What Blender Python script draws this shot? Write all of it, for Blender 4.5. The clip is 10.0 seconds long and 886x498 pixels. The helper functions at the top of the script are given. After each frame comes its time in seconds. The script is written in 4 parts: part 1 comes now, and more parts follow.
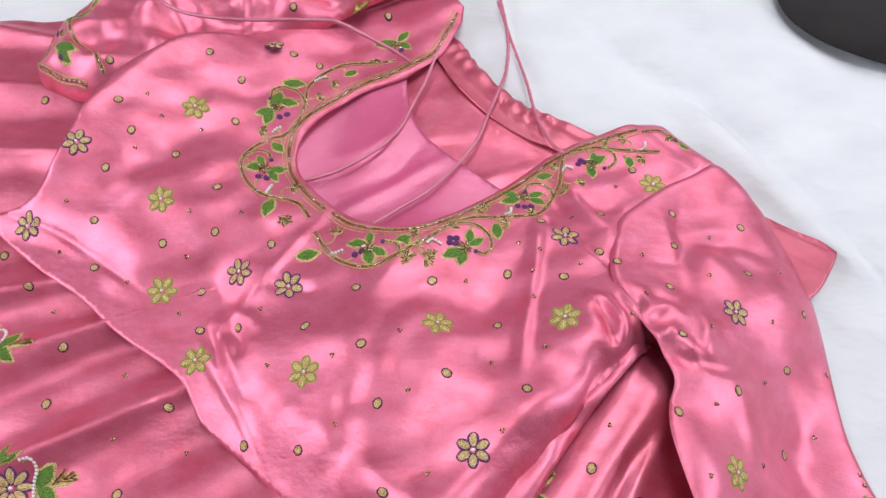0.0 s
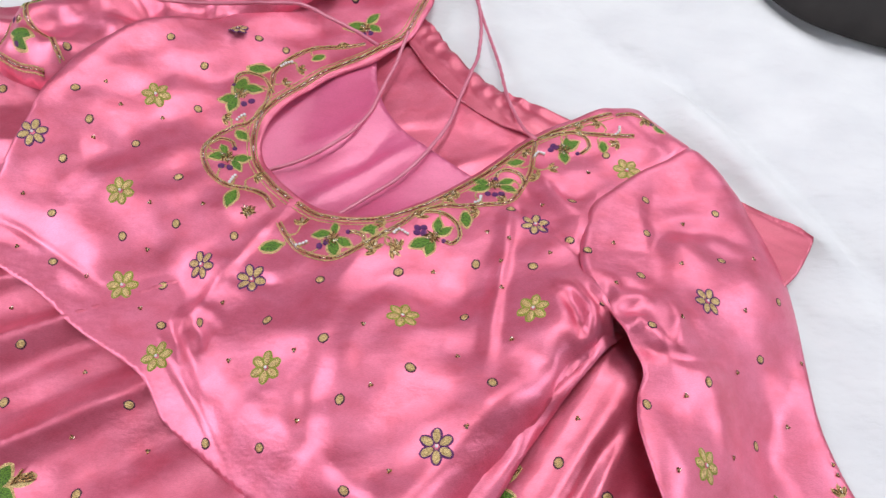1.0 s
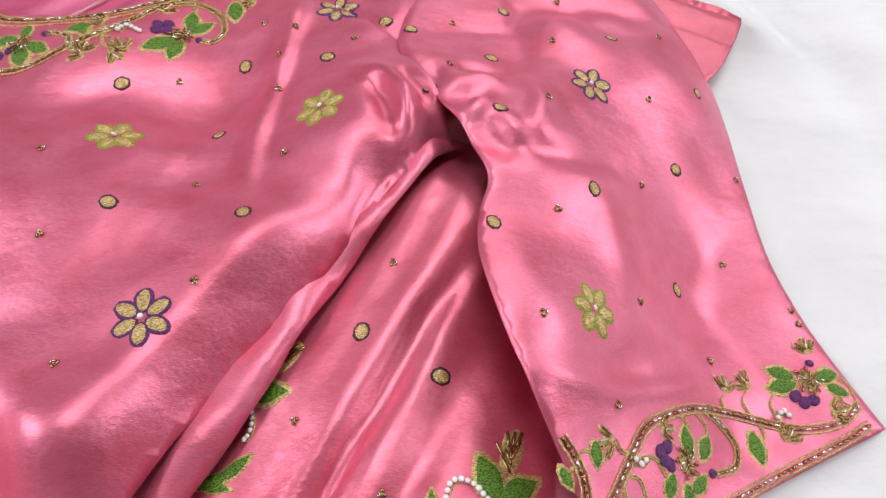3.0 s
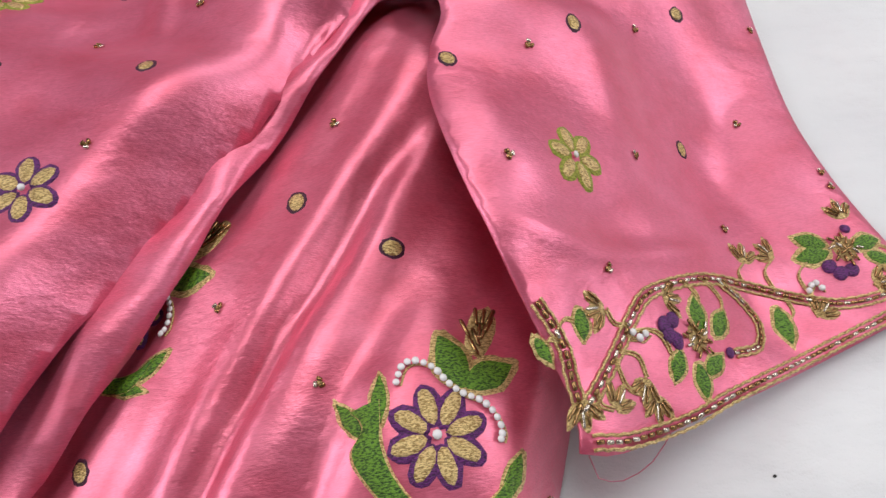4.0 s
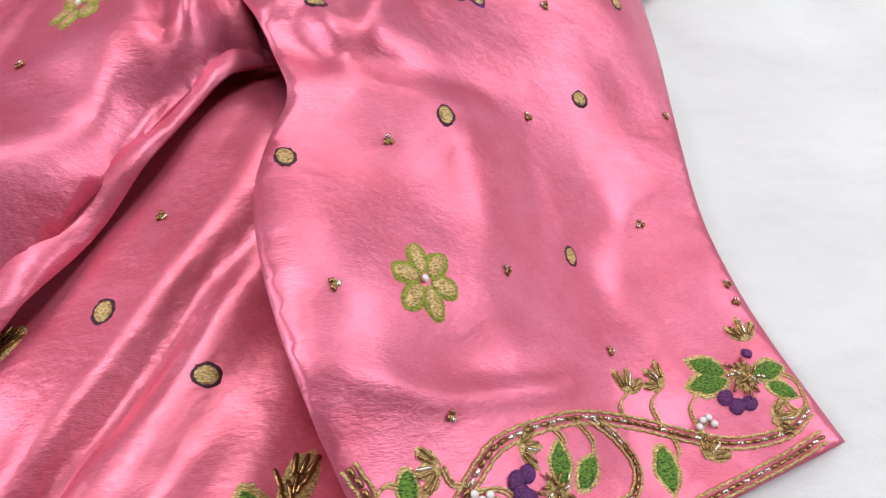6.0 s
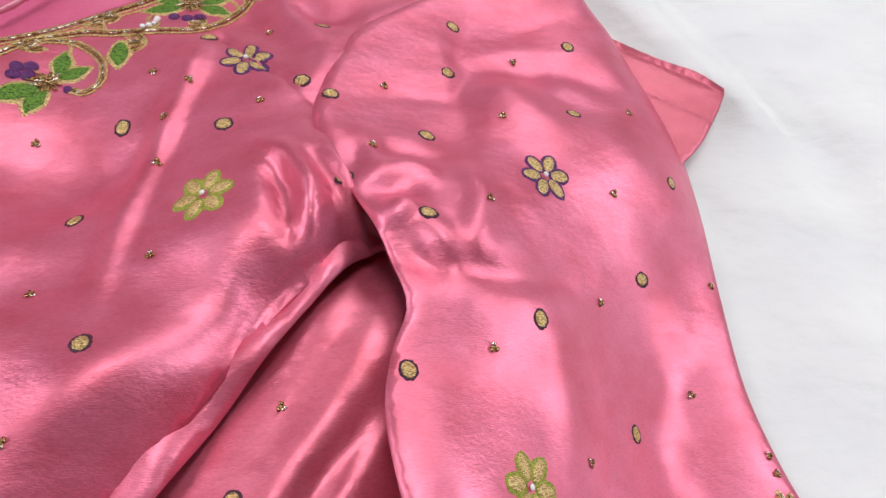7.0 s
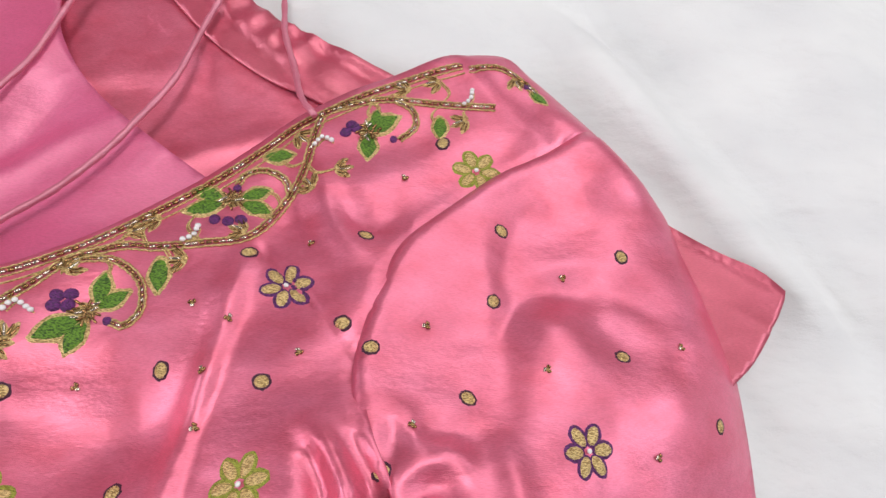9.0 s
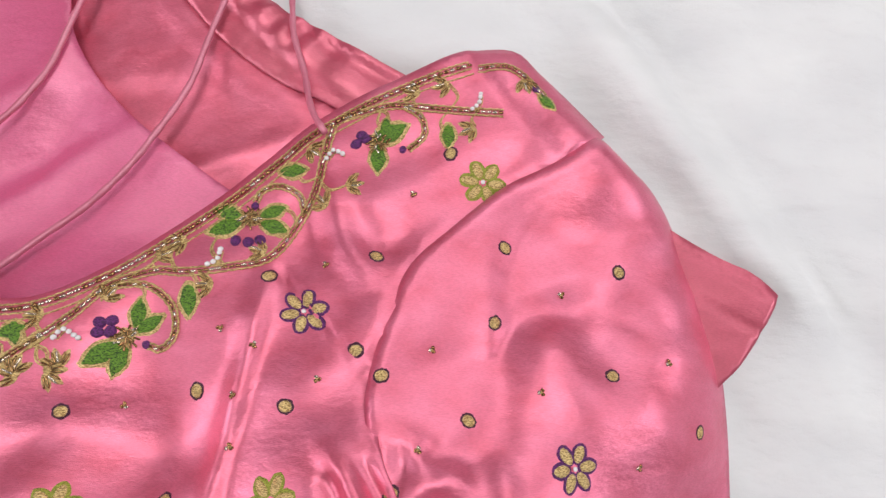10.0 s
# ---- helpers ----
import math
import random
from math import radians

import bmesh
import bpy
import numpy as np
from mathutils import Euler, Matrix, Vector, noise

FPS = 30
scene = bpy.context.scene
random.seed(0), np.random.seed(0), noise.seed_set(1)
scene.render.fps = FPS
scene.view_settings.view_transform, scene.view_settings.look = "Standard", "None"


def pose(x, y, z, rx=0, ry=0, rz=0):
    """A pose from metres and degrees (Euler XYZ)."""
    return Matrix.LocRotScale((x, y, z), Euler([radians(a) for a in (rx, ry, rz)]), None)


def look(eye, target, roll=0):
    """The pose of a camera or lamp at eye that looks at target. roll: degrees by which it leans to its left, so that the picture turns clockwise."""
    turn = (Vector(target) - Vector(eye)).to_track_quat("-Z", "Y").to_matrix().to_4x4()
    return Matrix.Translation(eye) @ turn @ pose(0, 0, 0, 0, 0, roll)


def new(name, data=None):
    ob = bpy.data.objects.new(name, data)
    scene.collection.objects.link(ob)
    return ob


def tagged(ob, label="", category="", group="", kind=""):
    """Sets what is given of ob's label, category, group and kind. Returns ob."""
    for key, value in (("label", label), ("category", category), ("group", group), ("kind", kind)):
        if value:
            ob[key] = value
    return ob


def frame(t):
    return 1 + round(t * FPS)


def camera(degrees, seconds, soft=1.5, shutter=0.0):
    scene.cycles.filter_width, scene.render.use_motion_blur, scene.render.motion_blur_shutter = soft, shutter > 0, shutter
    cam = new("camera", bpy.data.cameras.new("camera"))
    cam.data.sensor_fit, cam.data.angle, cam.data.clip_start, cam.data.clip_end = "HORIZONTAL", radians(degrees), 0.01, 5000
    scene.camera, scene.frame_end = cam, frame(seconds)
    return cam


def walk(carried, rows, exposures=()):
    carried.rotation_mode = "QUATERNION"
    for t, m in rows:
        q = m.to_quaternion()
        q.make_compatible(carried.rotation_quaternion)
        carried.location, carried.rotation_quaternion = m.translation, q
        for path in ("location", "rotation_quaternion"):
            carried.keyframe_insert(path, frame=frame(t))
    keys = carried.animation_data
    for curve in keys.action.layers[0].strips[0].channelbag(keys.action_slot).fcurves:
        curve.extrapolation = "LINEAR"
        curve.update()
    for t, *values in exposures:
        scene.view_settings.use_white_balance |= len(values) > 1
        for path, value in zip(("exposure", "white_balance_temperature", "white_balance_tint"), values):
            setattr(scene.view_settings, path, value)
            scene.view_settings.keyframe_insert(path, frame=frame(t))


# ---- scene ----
cam = camera(64.7, 10.0)
PATH = [
    (0, (0.0093, 0.0437, 0.5166), (0.0186, 1.0220, -1.2278), 0.55),
    (0.5, (0.0271, 0.0477, 0.5137), (0.0347, 0.9906, -1.2500), 0.81),
    (1, (0.0310, 0.0558, 0.5085), (0.0528, 0.9866, -1.2616), 0.65),
    (1.5, (0.0556, 0.0490, 0.4680), (0.1302, 0.9340, -1.3239), 2.37),
    (2, (0.0849, 0.0472, 0.4128), (0.1539, 0.9342, -1.3784), 3.49),
    (2.5, (0.1053, 0.0451, 0.3570), (0.2290, 0.9481, -1.4233), 4.26),
    (2.7, (0.1126, 0.0470, 0.3364), (0.2618, 0.9432, -1.4453), 4.60),
    (3.8, (0.1431, 0.0296, 0.2609), (0.2230, 0.8769, -1.5490), -3.72),
    (4, (0.1453, 0.0261, 0.2500), (0.2175, 0.8528, -1.5696), -4.18),
    (4.5, (0.1557, 0.0215, 0.2224), (0.2161, 0.8223, -1.6093), -3.80),
    (5, (0.1717, 0.0230, 0.2088), (0.2449, 0.8265, -1.6212), -3.65),
    (5.5, (0.1932, 0.0395, 0.2179), (0.2813, 0.8522, -1.6075), -1.96),
    (5.7, (0.1964, 0.0502, 0.2261), (0.2957, 0.8698, -1.5955), -0.53),
    (6.8, (0.1576, 0.1030, 0.2669), (0.3980, 0.9614, -1.5235), 10.80),
    (7, (0.1503, 0.1129, 0.2786), (0.3946, 0.9782, -1.5078), 11.18),
    (7.5, (0.1359, 0.1277, 0.2887), (0.3875, 0.9931, -1.4968), 11.13),
    (8, (0.1401, 0.1653, 0.2977), (0.3944, 1.0395, -1.4831), 12.79),
    (8.5, (0.1508, 0.2064, 0.3093), (0.3377, 1.0535, -1.4928), 10.63),
    (9, (0.1525, 0.2323, 0.3202), (0.2911, 0.9383, -1.5459), 9.79),
    (9.5, (0.1540, 0.2628, 0.3413), (0.2470, 0.8142, -1.5789), 7.77),
    (10, (0.1641, 0.2999, 0.3581), (0.2076, 0.6070, -1.6177), 6.78),
]
EXPOSURES = [(0, 0.04, 6050, 11), (1.0, 0.06, 6150, 11), (2.0, 0.16, 6400, 10), (2.7, 0.16, 6400, 10), (4.0, -0.04, 6400, 10), (4.5, -0.02, 6400, 10), (5.5, 0.12, 6350, 9), (7.5, 0.02, 6400, 10), (8.5, -0.02, 6450, 10), (10, -0.10, 6500, 11)]
walk(cam, [(t, look(eye, target, roll)) for t, eye, target, roll in PATH], EXPOSURES)


# ---- light: four unseen area lamps, added to brighten cloth and sheet ----
world = bpy.data.worlds.new("world")
scene.world = world
world.use_nodes = True
wn = world.node_tree.nodes
sky = wn.new("ShaderNodeTexSky")
sky.sky_type, sky.sun_disc = "NISHITA", False
sky.sun_elevation, sky.sun_rotation = radians(40), radians(-40)
world.node_tree.links.new(sky.outputs["Color"], wn["Background"].inputs["Color"])
wn["Background"].inputs["Strength"].default_value = 0.1


def area_light(name, place, target, width, height, watts, colour):
    lamp = bpy.data.lights.new(name, "AREA")
    lamp.shape, lamp.size, lamp.size_y, lamp.energy, lamp.color = "RECTANGLE", width, height, watts, colour
    ob = new(name, lamp)
    ob.matrix_world = look(place, target)
    return ob


# No window or ceiling fitting is known; directions and watts tuned to brightness.
area_light("window_daylight", (0.95, 1.62, 1.45), (0.80, 0.0, 0.9), 1.2, 1.0, 13.0, (1.0, 0.97, 0.94))
area_light("east_window_daylight", (1.95, 0.15, 1.2), (0.0, 0.15, 0.9), 1.5, 1.0, 21.0, (0.97, 0.98, 1.0))
area_light("west_window_daylight", (-1.95, 0.0, 1.35), (0.0, 0.1, 0.5), 1.8, 1.2, 32.0, (0.98, 0.98, 1.0))
area_light("ceiling_light", (0.15, 0.55, 2.15), (0.15, 0.55, 0.0), 0.7, 0.7, 18.0, (1.0, 0.985, 0.97))


# ---- materials ----
def material(name):
    m = bpy.data.materials.new(name)
    m.use_nodes = True
    nt = m.node_tree
    return m, nt.nodes, nt.links, nt.nodes["Principled BSDF"]


def mapped(n, l, scale, turn=0.0):
    co = n.new("ShaderNodeTexCoord")
    mp = n.new("ShaderNodeMapping")
    mp.inputs["Scale"].default_value = scale
    mp.inputs["Rotation"].default_value = (0, 0, radians(turn))
    l.new(co.outputs["Object"], mp.inputs["Vector"])
    return mp.outputs["Vector"]


def noise_node(n, l, vec, scale, detail=3.0, rough=0.55):
    t = n.new("ShaderNodeTexNoise")
    t.inputs["Scale"].default_value, t.inputs["Detail"].default_value, t.inputs["Roughness"].default_value = scale, detail, rough
    l.new(vec, t.inputs["Vector"])
    return t.outputs["Fac"]


def ramp(n, l, fac, stops):
    r = n.new("ShaderNodeValToRGB")
    while len(r.color_ramp.elements) < len(stops):
        r.color_ramp.elements.new(0.5)
    for e, (p, c) in zip(r.color_ramp.elements, stops):
        e.position, e.color = p, (*c, 1)
    l.new(fac, r.inputs["Fac"])
    return r.outputs["Color"]


def bump(n, l, height, strength, distance, normal=None):
    b = n.new("ShaderNodeBump")
    b.inputs["Strength"].default_value, b.inputs["Distance"].default_value = strength, distance
    l.new(height, b.inputs["Height"])
    if normal:
        l.new(normal, b.inputs["Normal"])
    return b.outputs["Normal"]


def satin(name, light, deep, metal, rough, turn):
    """Woven satin: fine twill, slubs along the thread, slight crush marks with shade toned into their hollows."""
    m, n, l, p = material(name)
    fine = mapped(n, l, (520, 3000, 700), turn)
    slub = noise_node(n, l, fine, 1.0, 2.0)
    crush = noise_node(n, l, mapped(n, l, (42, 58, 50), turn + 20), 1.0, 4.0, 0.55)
    mix = n.new("ShaderNodeMix")
    mix.data_type, mix.blend_type = "RGBA", "MULTIPLY"
    mix.inputs["Factor"].default_value = 1.0
    # Deeper pink in the crush hollows puts some fold shade into the colour.
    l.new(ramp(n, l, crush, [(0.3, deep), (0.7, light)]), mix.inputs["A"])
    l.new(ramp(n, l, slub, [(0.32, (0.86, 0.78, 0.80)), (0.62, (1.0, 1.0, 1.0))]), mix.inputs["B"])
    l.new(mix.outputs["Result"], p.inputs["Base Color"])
    rr = n.new("ShaderNodeMapRange")
    rr.inputs["To Min"].default_value, rr.inputs["To Max"].default_value = rough - 0.14, rough + 0.12
    l.new(slub, rr.inputs["Value"])
    l.new(rr.outputs["Result"], p.inputs["Roughness"])
    p.inputs["Metallic"].default_value = metal
    p.inputs["Sheen Weight"].default_value = 0.05
    p.inputs["IOR"].default_value = 2.15
    p.inputs["Sheen Roughness"].default_value = 0.4
    p.inputs["Sheen Tint"].default_value = (1.0, 0.74, 0.88, 1)
    soft = noise_node(n, l, mapped(n, l, (15, 21, 18), turn - 35), 1.0, 2.0, 0.4)
    pucker = noise_node(n, l, mapped(n, l, (95, 210, 150), turn + 8), 1.0, 3.0, 0.6)
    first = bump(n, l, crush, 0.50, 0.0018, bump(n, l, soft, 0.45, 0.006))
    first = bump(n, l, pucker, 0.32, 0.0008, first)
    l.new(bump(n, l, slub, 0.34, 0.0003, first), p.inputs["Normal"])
    return m


def thread(name, colour, dark, metal=0.0, rough=0.55):
    """Stitched floss: short strands side by side."""
    m, n, l, p = material(name)
    v = noise_node(n, l, mapped(n, l, (900, 2400, 900), 35), 1.0, 2.0)
    l.new(ramp(n, l, v, [(0.40, dark), (0.56, colour)]), p.inputs["Base Color"])
    p.inputs["Metallic"].default_value, p.inputs["Roughness"].default_value = metal, rough
    l.new(bump(n, l, v, 0.8, 0.0008), p.inputs["Normal"])
    return m


def plain(name, colour, rough, metal=0.0, grain=0.0, scale=60.0):
    m, n, l, p = material(name)
    v = noise_node(n, l, mapped(n, l, (scale, scale, scale)), 1.0, 4.0)
    dim = tuple(c * (1 - grain) for c in colour)
    l.new(ramp(n, l, v, [(0.3, dim), (0.7, colour)]), p.inputs["Base Color"])
    p.inputs["Metallic"].default_value, p.inputs["Roughness"].default_value = metal, rough
    l.new(bump(n, l, v, 0.15, 0.002), p.inputs["Normal"])
    return m


def cotton():
    m, n, l, p = material("cotton_sheet")
    weave = noise_node(n, l, mapped(n, l, (1500, 1500, 1500)), 1.0, 2.0)
    crease = noise_node(n, l, mapped(n, l, (12, 24, 14), 48), 1.0, 3.0, 0.5)
    l.new(ramp(n, l, crease, [(0.3, (0.72, 0.72, 0.73)), (0.7, (0.80, 0.80, 0.80))]), p.inputs["Base Color"])
    p.inputs["Roughness"].default_value = 0.85
    p.inputs["Sheen Weight"].default_value = 0.1
    small = noise_node(n, l, mapped(n, l, (38, 75, 50), 40), 1.0, 4.0, 0.55)
    first = bump(n, l, small, 0.35, 0.004, bump(n, l, crease, 0.75, 0.009))
    l.new(bump(n, l, weave, 0.25, 0.0005, first), p.inputs["Normal"])
    return m


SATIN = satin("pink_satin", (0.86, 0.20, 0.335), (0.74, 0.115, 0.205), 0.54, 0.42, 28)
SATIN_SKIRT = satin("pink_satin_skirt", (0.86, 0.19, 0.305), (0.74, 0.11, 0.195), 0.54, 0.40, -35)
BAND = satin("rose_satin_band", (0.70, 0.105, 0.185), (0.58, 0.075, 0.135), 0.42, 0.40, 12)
LINING = satin("mauve_lining", (0.80, 0.135, 0.31), (0.74, 0.11, 0.26), 0.25, 0.45, 60)
COTTON = cotton()
GOLD = thread("gold_zari", (0.82, 0.62, 0.28), (0.36, 0.22, 0.07), 0.45, 0.34)
GREEN = thread("green_floss", (0.15, 0.31, 0.022), (0.014, 0.05, 0.002))
OLIVE = thread("olive_floss", (0.38, 0.40, 0.05), (0.20, 0.20, 0.02))
PURPLE = thread("purple_floss", (0.15, 0.020, 0.17), (0.05, 0.008, 0.06))
MAROON = thread("maroon_floss", (0.085, 0.014, 0.045), (0.03, 0.006, 0.018))
BRONZE = plain("bronze_bead", (0.42, 0.24, 0.10), 0.22, 0.9, 0.4, 900)
SILVER = plain("clear_bead", (0.75, 0.66, 0.55), 0.12, 0.85, 0.3, 900)
PEARL = plain("pearl_bead", (0.86, 0.84, 0.84), 0.25, 0.0, 0.05, 900)
CORD = satin("pink_cord", (0.72, 0.20, 0.30), (0.6, 0.14, 0.22), 0.2, 0.45, 10)
# Unseen room shell; dark warm tone chosen so the satin reflects deeper darks.
WALL = plain("wall_paint", (0.17, 0.14, 0.125), 0.8, 0.0, 0.06, 3)
DARK = plain("dark_cloth", (0.035, 0.03, 0.028), 0.85, 0.0, 0.5, 14)


# ---- shapes ----
def curve(points, step=0.004, closed=False):
    """A smooth line through a few points of the pattern."""
    p = np.array(points, float)
    q = np.vstack([p[-1], p, p[0], p[1]]) if closed else np.vstack([2 * p[0] - p[1], p, 2 * p[-1] - p[-2]])
    out = []
    for i in range(1, len(q) - 2):
        a, b, c, d = q[i - 1:i + 3]
        k = max(1, int(np.linalg.norm(c - b) / step))
        t = np.linspace(0, 1, k, endpoint=False)[:, None]
        out.append(0.5 * (2 * b + (c - a) * t + (2 * a - 5 * b + 4 * c - d) * t ** 2 + (3 * b - a - 3 * c + d) * t ** 3))
    if not closed:
        out.append(p[-1:])
    return np.vstack(out)


def outline(*pieces):
    """A pattern piece's edge from several smooth lines that meet at corners."""
    return np.vstack([curve(p)[:-1] for p in pieces])


def near(X, Y, line):
    """The distance to a line of points, how far along it the nearest place lies (0 to 1), and the side."""
    best = np.full(X.shape, 1e9)
    along, side = np.zeros(X.shape), np.zeros(X.shape)
    n = len(line) - 1
    for i in range(n):
        (ax, ay), (bx, by) = line[i], line[i + 1]
        dx, dy = bx - ax, by - ay
        l2 = dx * dx + dy * dy + 1e-12
        t = np.clip(((X - ax) * dx + (Y - ay) * dy) / l2, 0, 1)
        ex, ey = X - ax - t * dx, Y - ay - t * dy
        d = np.hypot(ex, ey)
        m = d < best
        best = np.where(m, d, best)
        along = np.where(m, (i + t) / n, along)
        side = np.where(m, np.sign(dx * ey - dy * ex), side)
    return best, along, side


def fold(X, Y, points, width, height, lean=0.0):
    """A soft ridge (or, with a negative height, a valley) that dies away at its ends; lean makes its left flank (+) or right flank (-) steeper."""
    d, t, s = near(X, Y, curve(points, 0.02))
    w = width * (1 - lean * s * 0.6)
    return height * np.exp(-(d / w) ** 2) * np.clip(np.sin(np.pi * np.clip(t, 0.02, 0.98)), 0, 1) ** 0.6


def groove(X, Y, points, width, depth):
    """A stitched seam."""
    d, t, s = near(X, Y, curve(points, 0.012))
    return -depth * np.exp(-(d / width) ** 2)


def waves(X, Y, seed, length, height, count=9):
    r = np.random.RandomState(seed)
    z = np.zeros(X.shape)
    for _ in range(count):
        a, k, f = r.uniform(0, 2 * np.pi), 2 * np.pi / (length * r.uniform(0.7, 1.6)), r.uniform(0, 6.3)
        z = z + np.sin(k * (X * np.cos(a) + Y * np.sin(a)) + f + 0.8 * np.sin(0.4 * k * (Y * np.cos(a) - X * np.sin(a)) + 2 * f))
    return z * height / np.sqrt(count)


def cubic(X, Y, x0, y0, c):
    x, y = X - x0, Y - y0
    return (c[0] + c[1] * x + c[2] * y + c[3] * x * x + c[4] * x * y + c[5] * y * y
            + c[6] * x ** 3 + c[7] * x * x * y + c[8] * x * y * y + c[9] * y ** 3)


def bell(X, Y, x, y, sx, sy=None):
    return np.exp(-((X - x) / sx) ** 2 - ((Y - y) / (sy or sx)) ** 2)


APEX = (0.35, 0.49)
SKIRT_EDGE = outline(
    [(0.337, 0.330), (0.327, 0.337), (0.300, 0.352), (0.217, 0.405), (0.134, 0.455), (0.105, 0.472), (0.074, 0.494), (0.049, 0.526), (0.027, 0.565), (-0.03, 0.63), (-0.12, 0.67)],
    [(-0.12, 0.67), (-0.25, 0.645), (-0.345, 0.612), (-0.393, 0.600), (-0.45, 0.600), (-0.62, 0.56), (-0.78, 0.3), (-0.66, -0.1), (-0.35, -0.34), (0.0, -0.34), (0.13, -0.12)],
    [(0.13, -0.12), (0.160, -0.01), (0.176, 0.033), (0.183, 0.050), (0.195, 0.08), (0.225, 0.16), (0.27, 0.24), (0.311, 0.287), (0.326, 0.305), (0.337, 0.322), (0.339, 0.327), (0.337, 0.330)])
FRONT_EDGE = outline(
    [(-0.375, 0.352), (-0.329, 0.358), (-0.308, 0.389), (-0.277, 0.456), (-0.236, 0.503), (-0.2, 0.528), (-0.165, 0.54)],
    [(-0.165, 0.54), (-0.12, 0.575), (-0.05, 0.615), (0.01, 0.635), (0.034, 0.610)],
    [(0.034, 0.610), (0.030, 0.585), (0.012, 0.548), (-0.021, 0.514), (-0.062, 0.493), (-0.095, 0.459), (-0.112, 0.427), (-0.112, 0.397), (-0.098, 0.374), (-0.077, 0.352)],
    [(-0.077, 0.352), (-0.053, 0.338), (-0.017, 0.331), (0.017, 0.346), (0.060, 0.377), (0.087, 0.401), (0.110, 0.420), (0.154, 0.445), (0.187, 0.459)],
    [(0.187, 0.459), (0.211, 0.459), (0.225, 0.446), (0.240, 0.430), (0.257, 0.411)],
    [(0.257, 0.411), (0.230, 0.393), (0.204, 0.380), (0.176, 0.358), (0.159, 0.341), (0.150, 0.322), (0.142, 0.298), (0.140, 0.279), (0.144, 0.260), (0.150, 0.243), (0.156, 0.222)],
    [(0.156, 0.222), (0.140, 0.213), (0.122, 0.199), (0.092, 0.163), (0.067, 0.139), (0.034, 0.101), (0.0, 0.056)],
    [(0.0, 0.056), (-0.099, 0.129), (-0.129, 0.153), (-0.161, 0.180), (-0.183, 0.213), (-0.237, 0.249), (-0.270, 0.277), (-0.312, 0.304), (-0.375, 0.352)])
SLEEVE_EDGE = outline(
    [(0.257, 0.412), (0.269, 0.399), (0.281, 0.386), (0.290, 0.368), (0.296, 0.347), (0.304, 0.322), (0.311, 0.292), (0.312, 0.258), (0.310, 0.218), (0.309, 0.178), (0.313, 0.150), (0.319, 0.128), (0.327, 0.106), (0.334, 0.088)],
    [(0.334, 0.088), (0.261, 0.066), (0.223, 0.056), (0.194, 0.048), (0.181, 0.049)],
    [(0.181, 0.049), (0.182, 0.060), (0.177, 0.077), (0.168, 0.102), (0.160, 0.130), (0.156, 0.158), (0.159, 0.178), (0.165, 0.193), (0.163, 0.205), (0.157, 0.222), (0.148, 0.243)],
    [(0.148, 0.243), (0.140, 0.261), (0.136, 0.280), (0.139, 0.299), (0.147, 0.324), (0.156, 0.343), (0.173, 0.359), (0.202, 0.382), (0.228, 0.394), (0.257, 0.412)])
FAR_SLEEVE_EDGE = outline(
    [(-0.335, 0.592), (-0.359, 0.548), (-0.368, 0.507)],
    [(-0.368, 0.507), (-0.350, 0.487), (-0.308, 0.471), (-0.278, 0.472), (-0.221, 0.510), (-0.167, 0.534), (-0.12, 0.556), (-0.05, 0.605), (0.01, 0.63)],
    [(0.01, 0.63), (-0.02, 0.69), (-0.12, 0.72), (-0.25, 0.67), (-0.335, 0.592)])
BACK_EDGE = outline(
    [(0.166, 0.232), (0.140, 0.208), (0.121, 0.188), (0.102, 0.165), (0.084, 0.142), (0.072, 0.124), (0.046, 0.092), (0.005, 0.046)],
    [(0.005, 0.046), (-0.08, 0.115), (-0.04, 0.19), (0.05, 0.24), (0.12, 0.252), (0.166, 0.232)])
LINING_EDGE = outline(
    [(-0.02, 0.55), (-0.022, 0.507), (-0.015, 0.466), (0.010, 0.430), (0.062, 0.388), (0.09, 0.37)],
    [(0.09, 0.37), (0.06, 0.33), (-0.02, 0.30), (-0.10, 0.33), (-0.14, 0.40), (-0.12, 0.48), (-0.06, 0.53), (-0.02, 0.55)])


def inset(X, Y, edge, width):
    d, _, _ = near(X, Y, np.vstack([edge, edge[:1]])[::2] if len(edge) > 400 else np.vstack([edge, edge[:1]]))
    return 1 - np.exp(-d / width)


def smooth(v, lo, hi):
    t = np.clip((v - lo) / (hi - lo), 0, 1)
    return t * t * (3 - 2 * t)


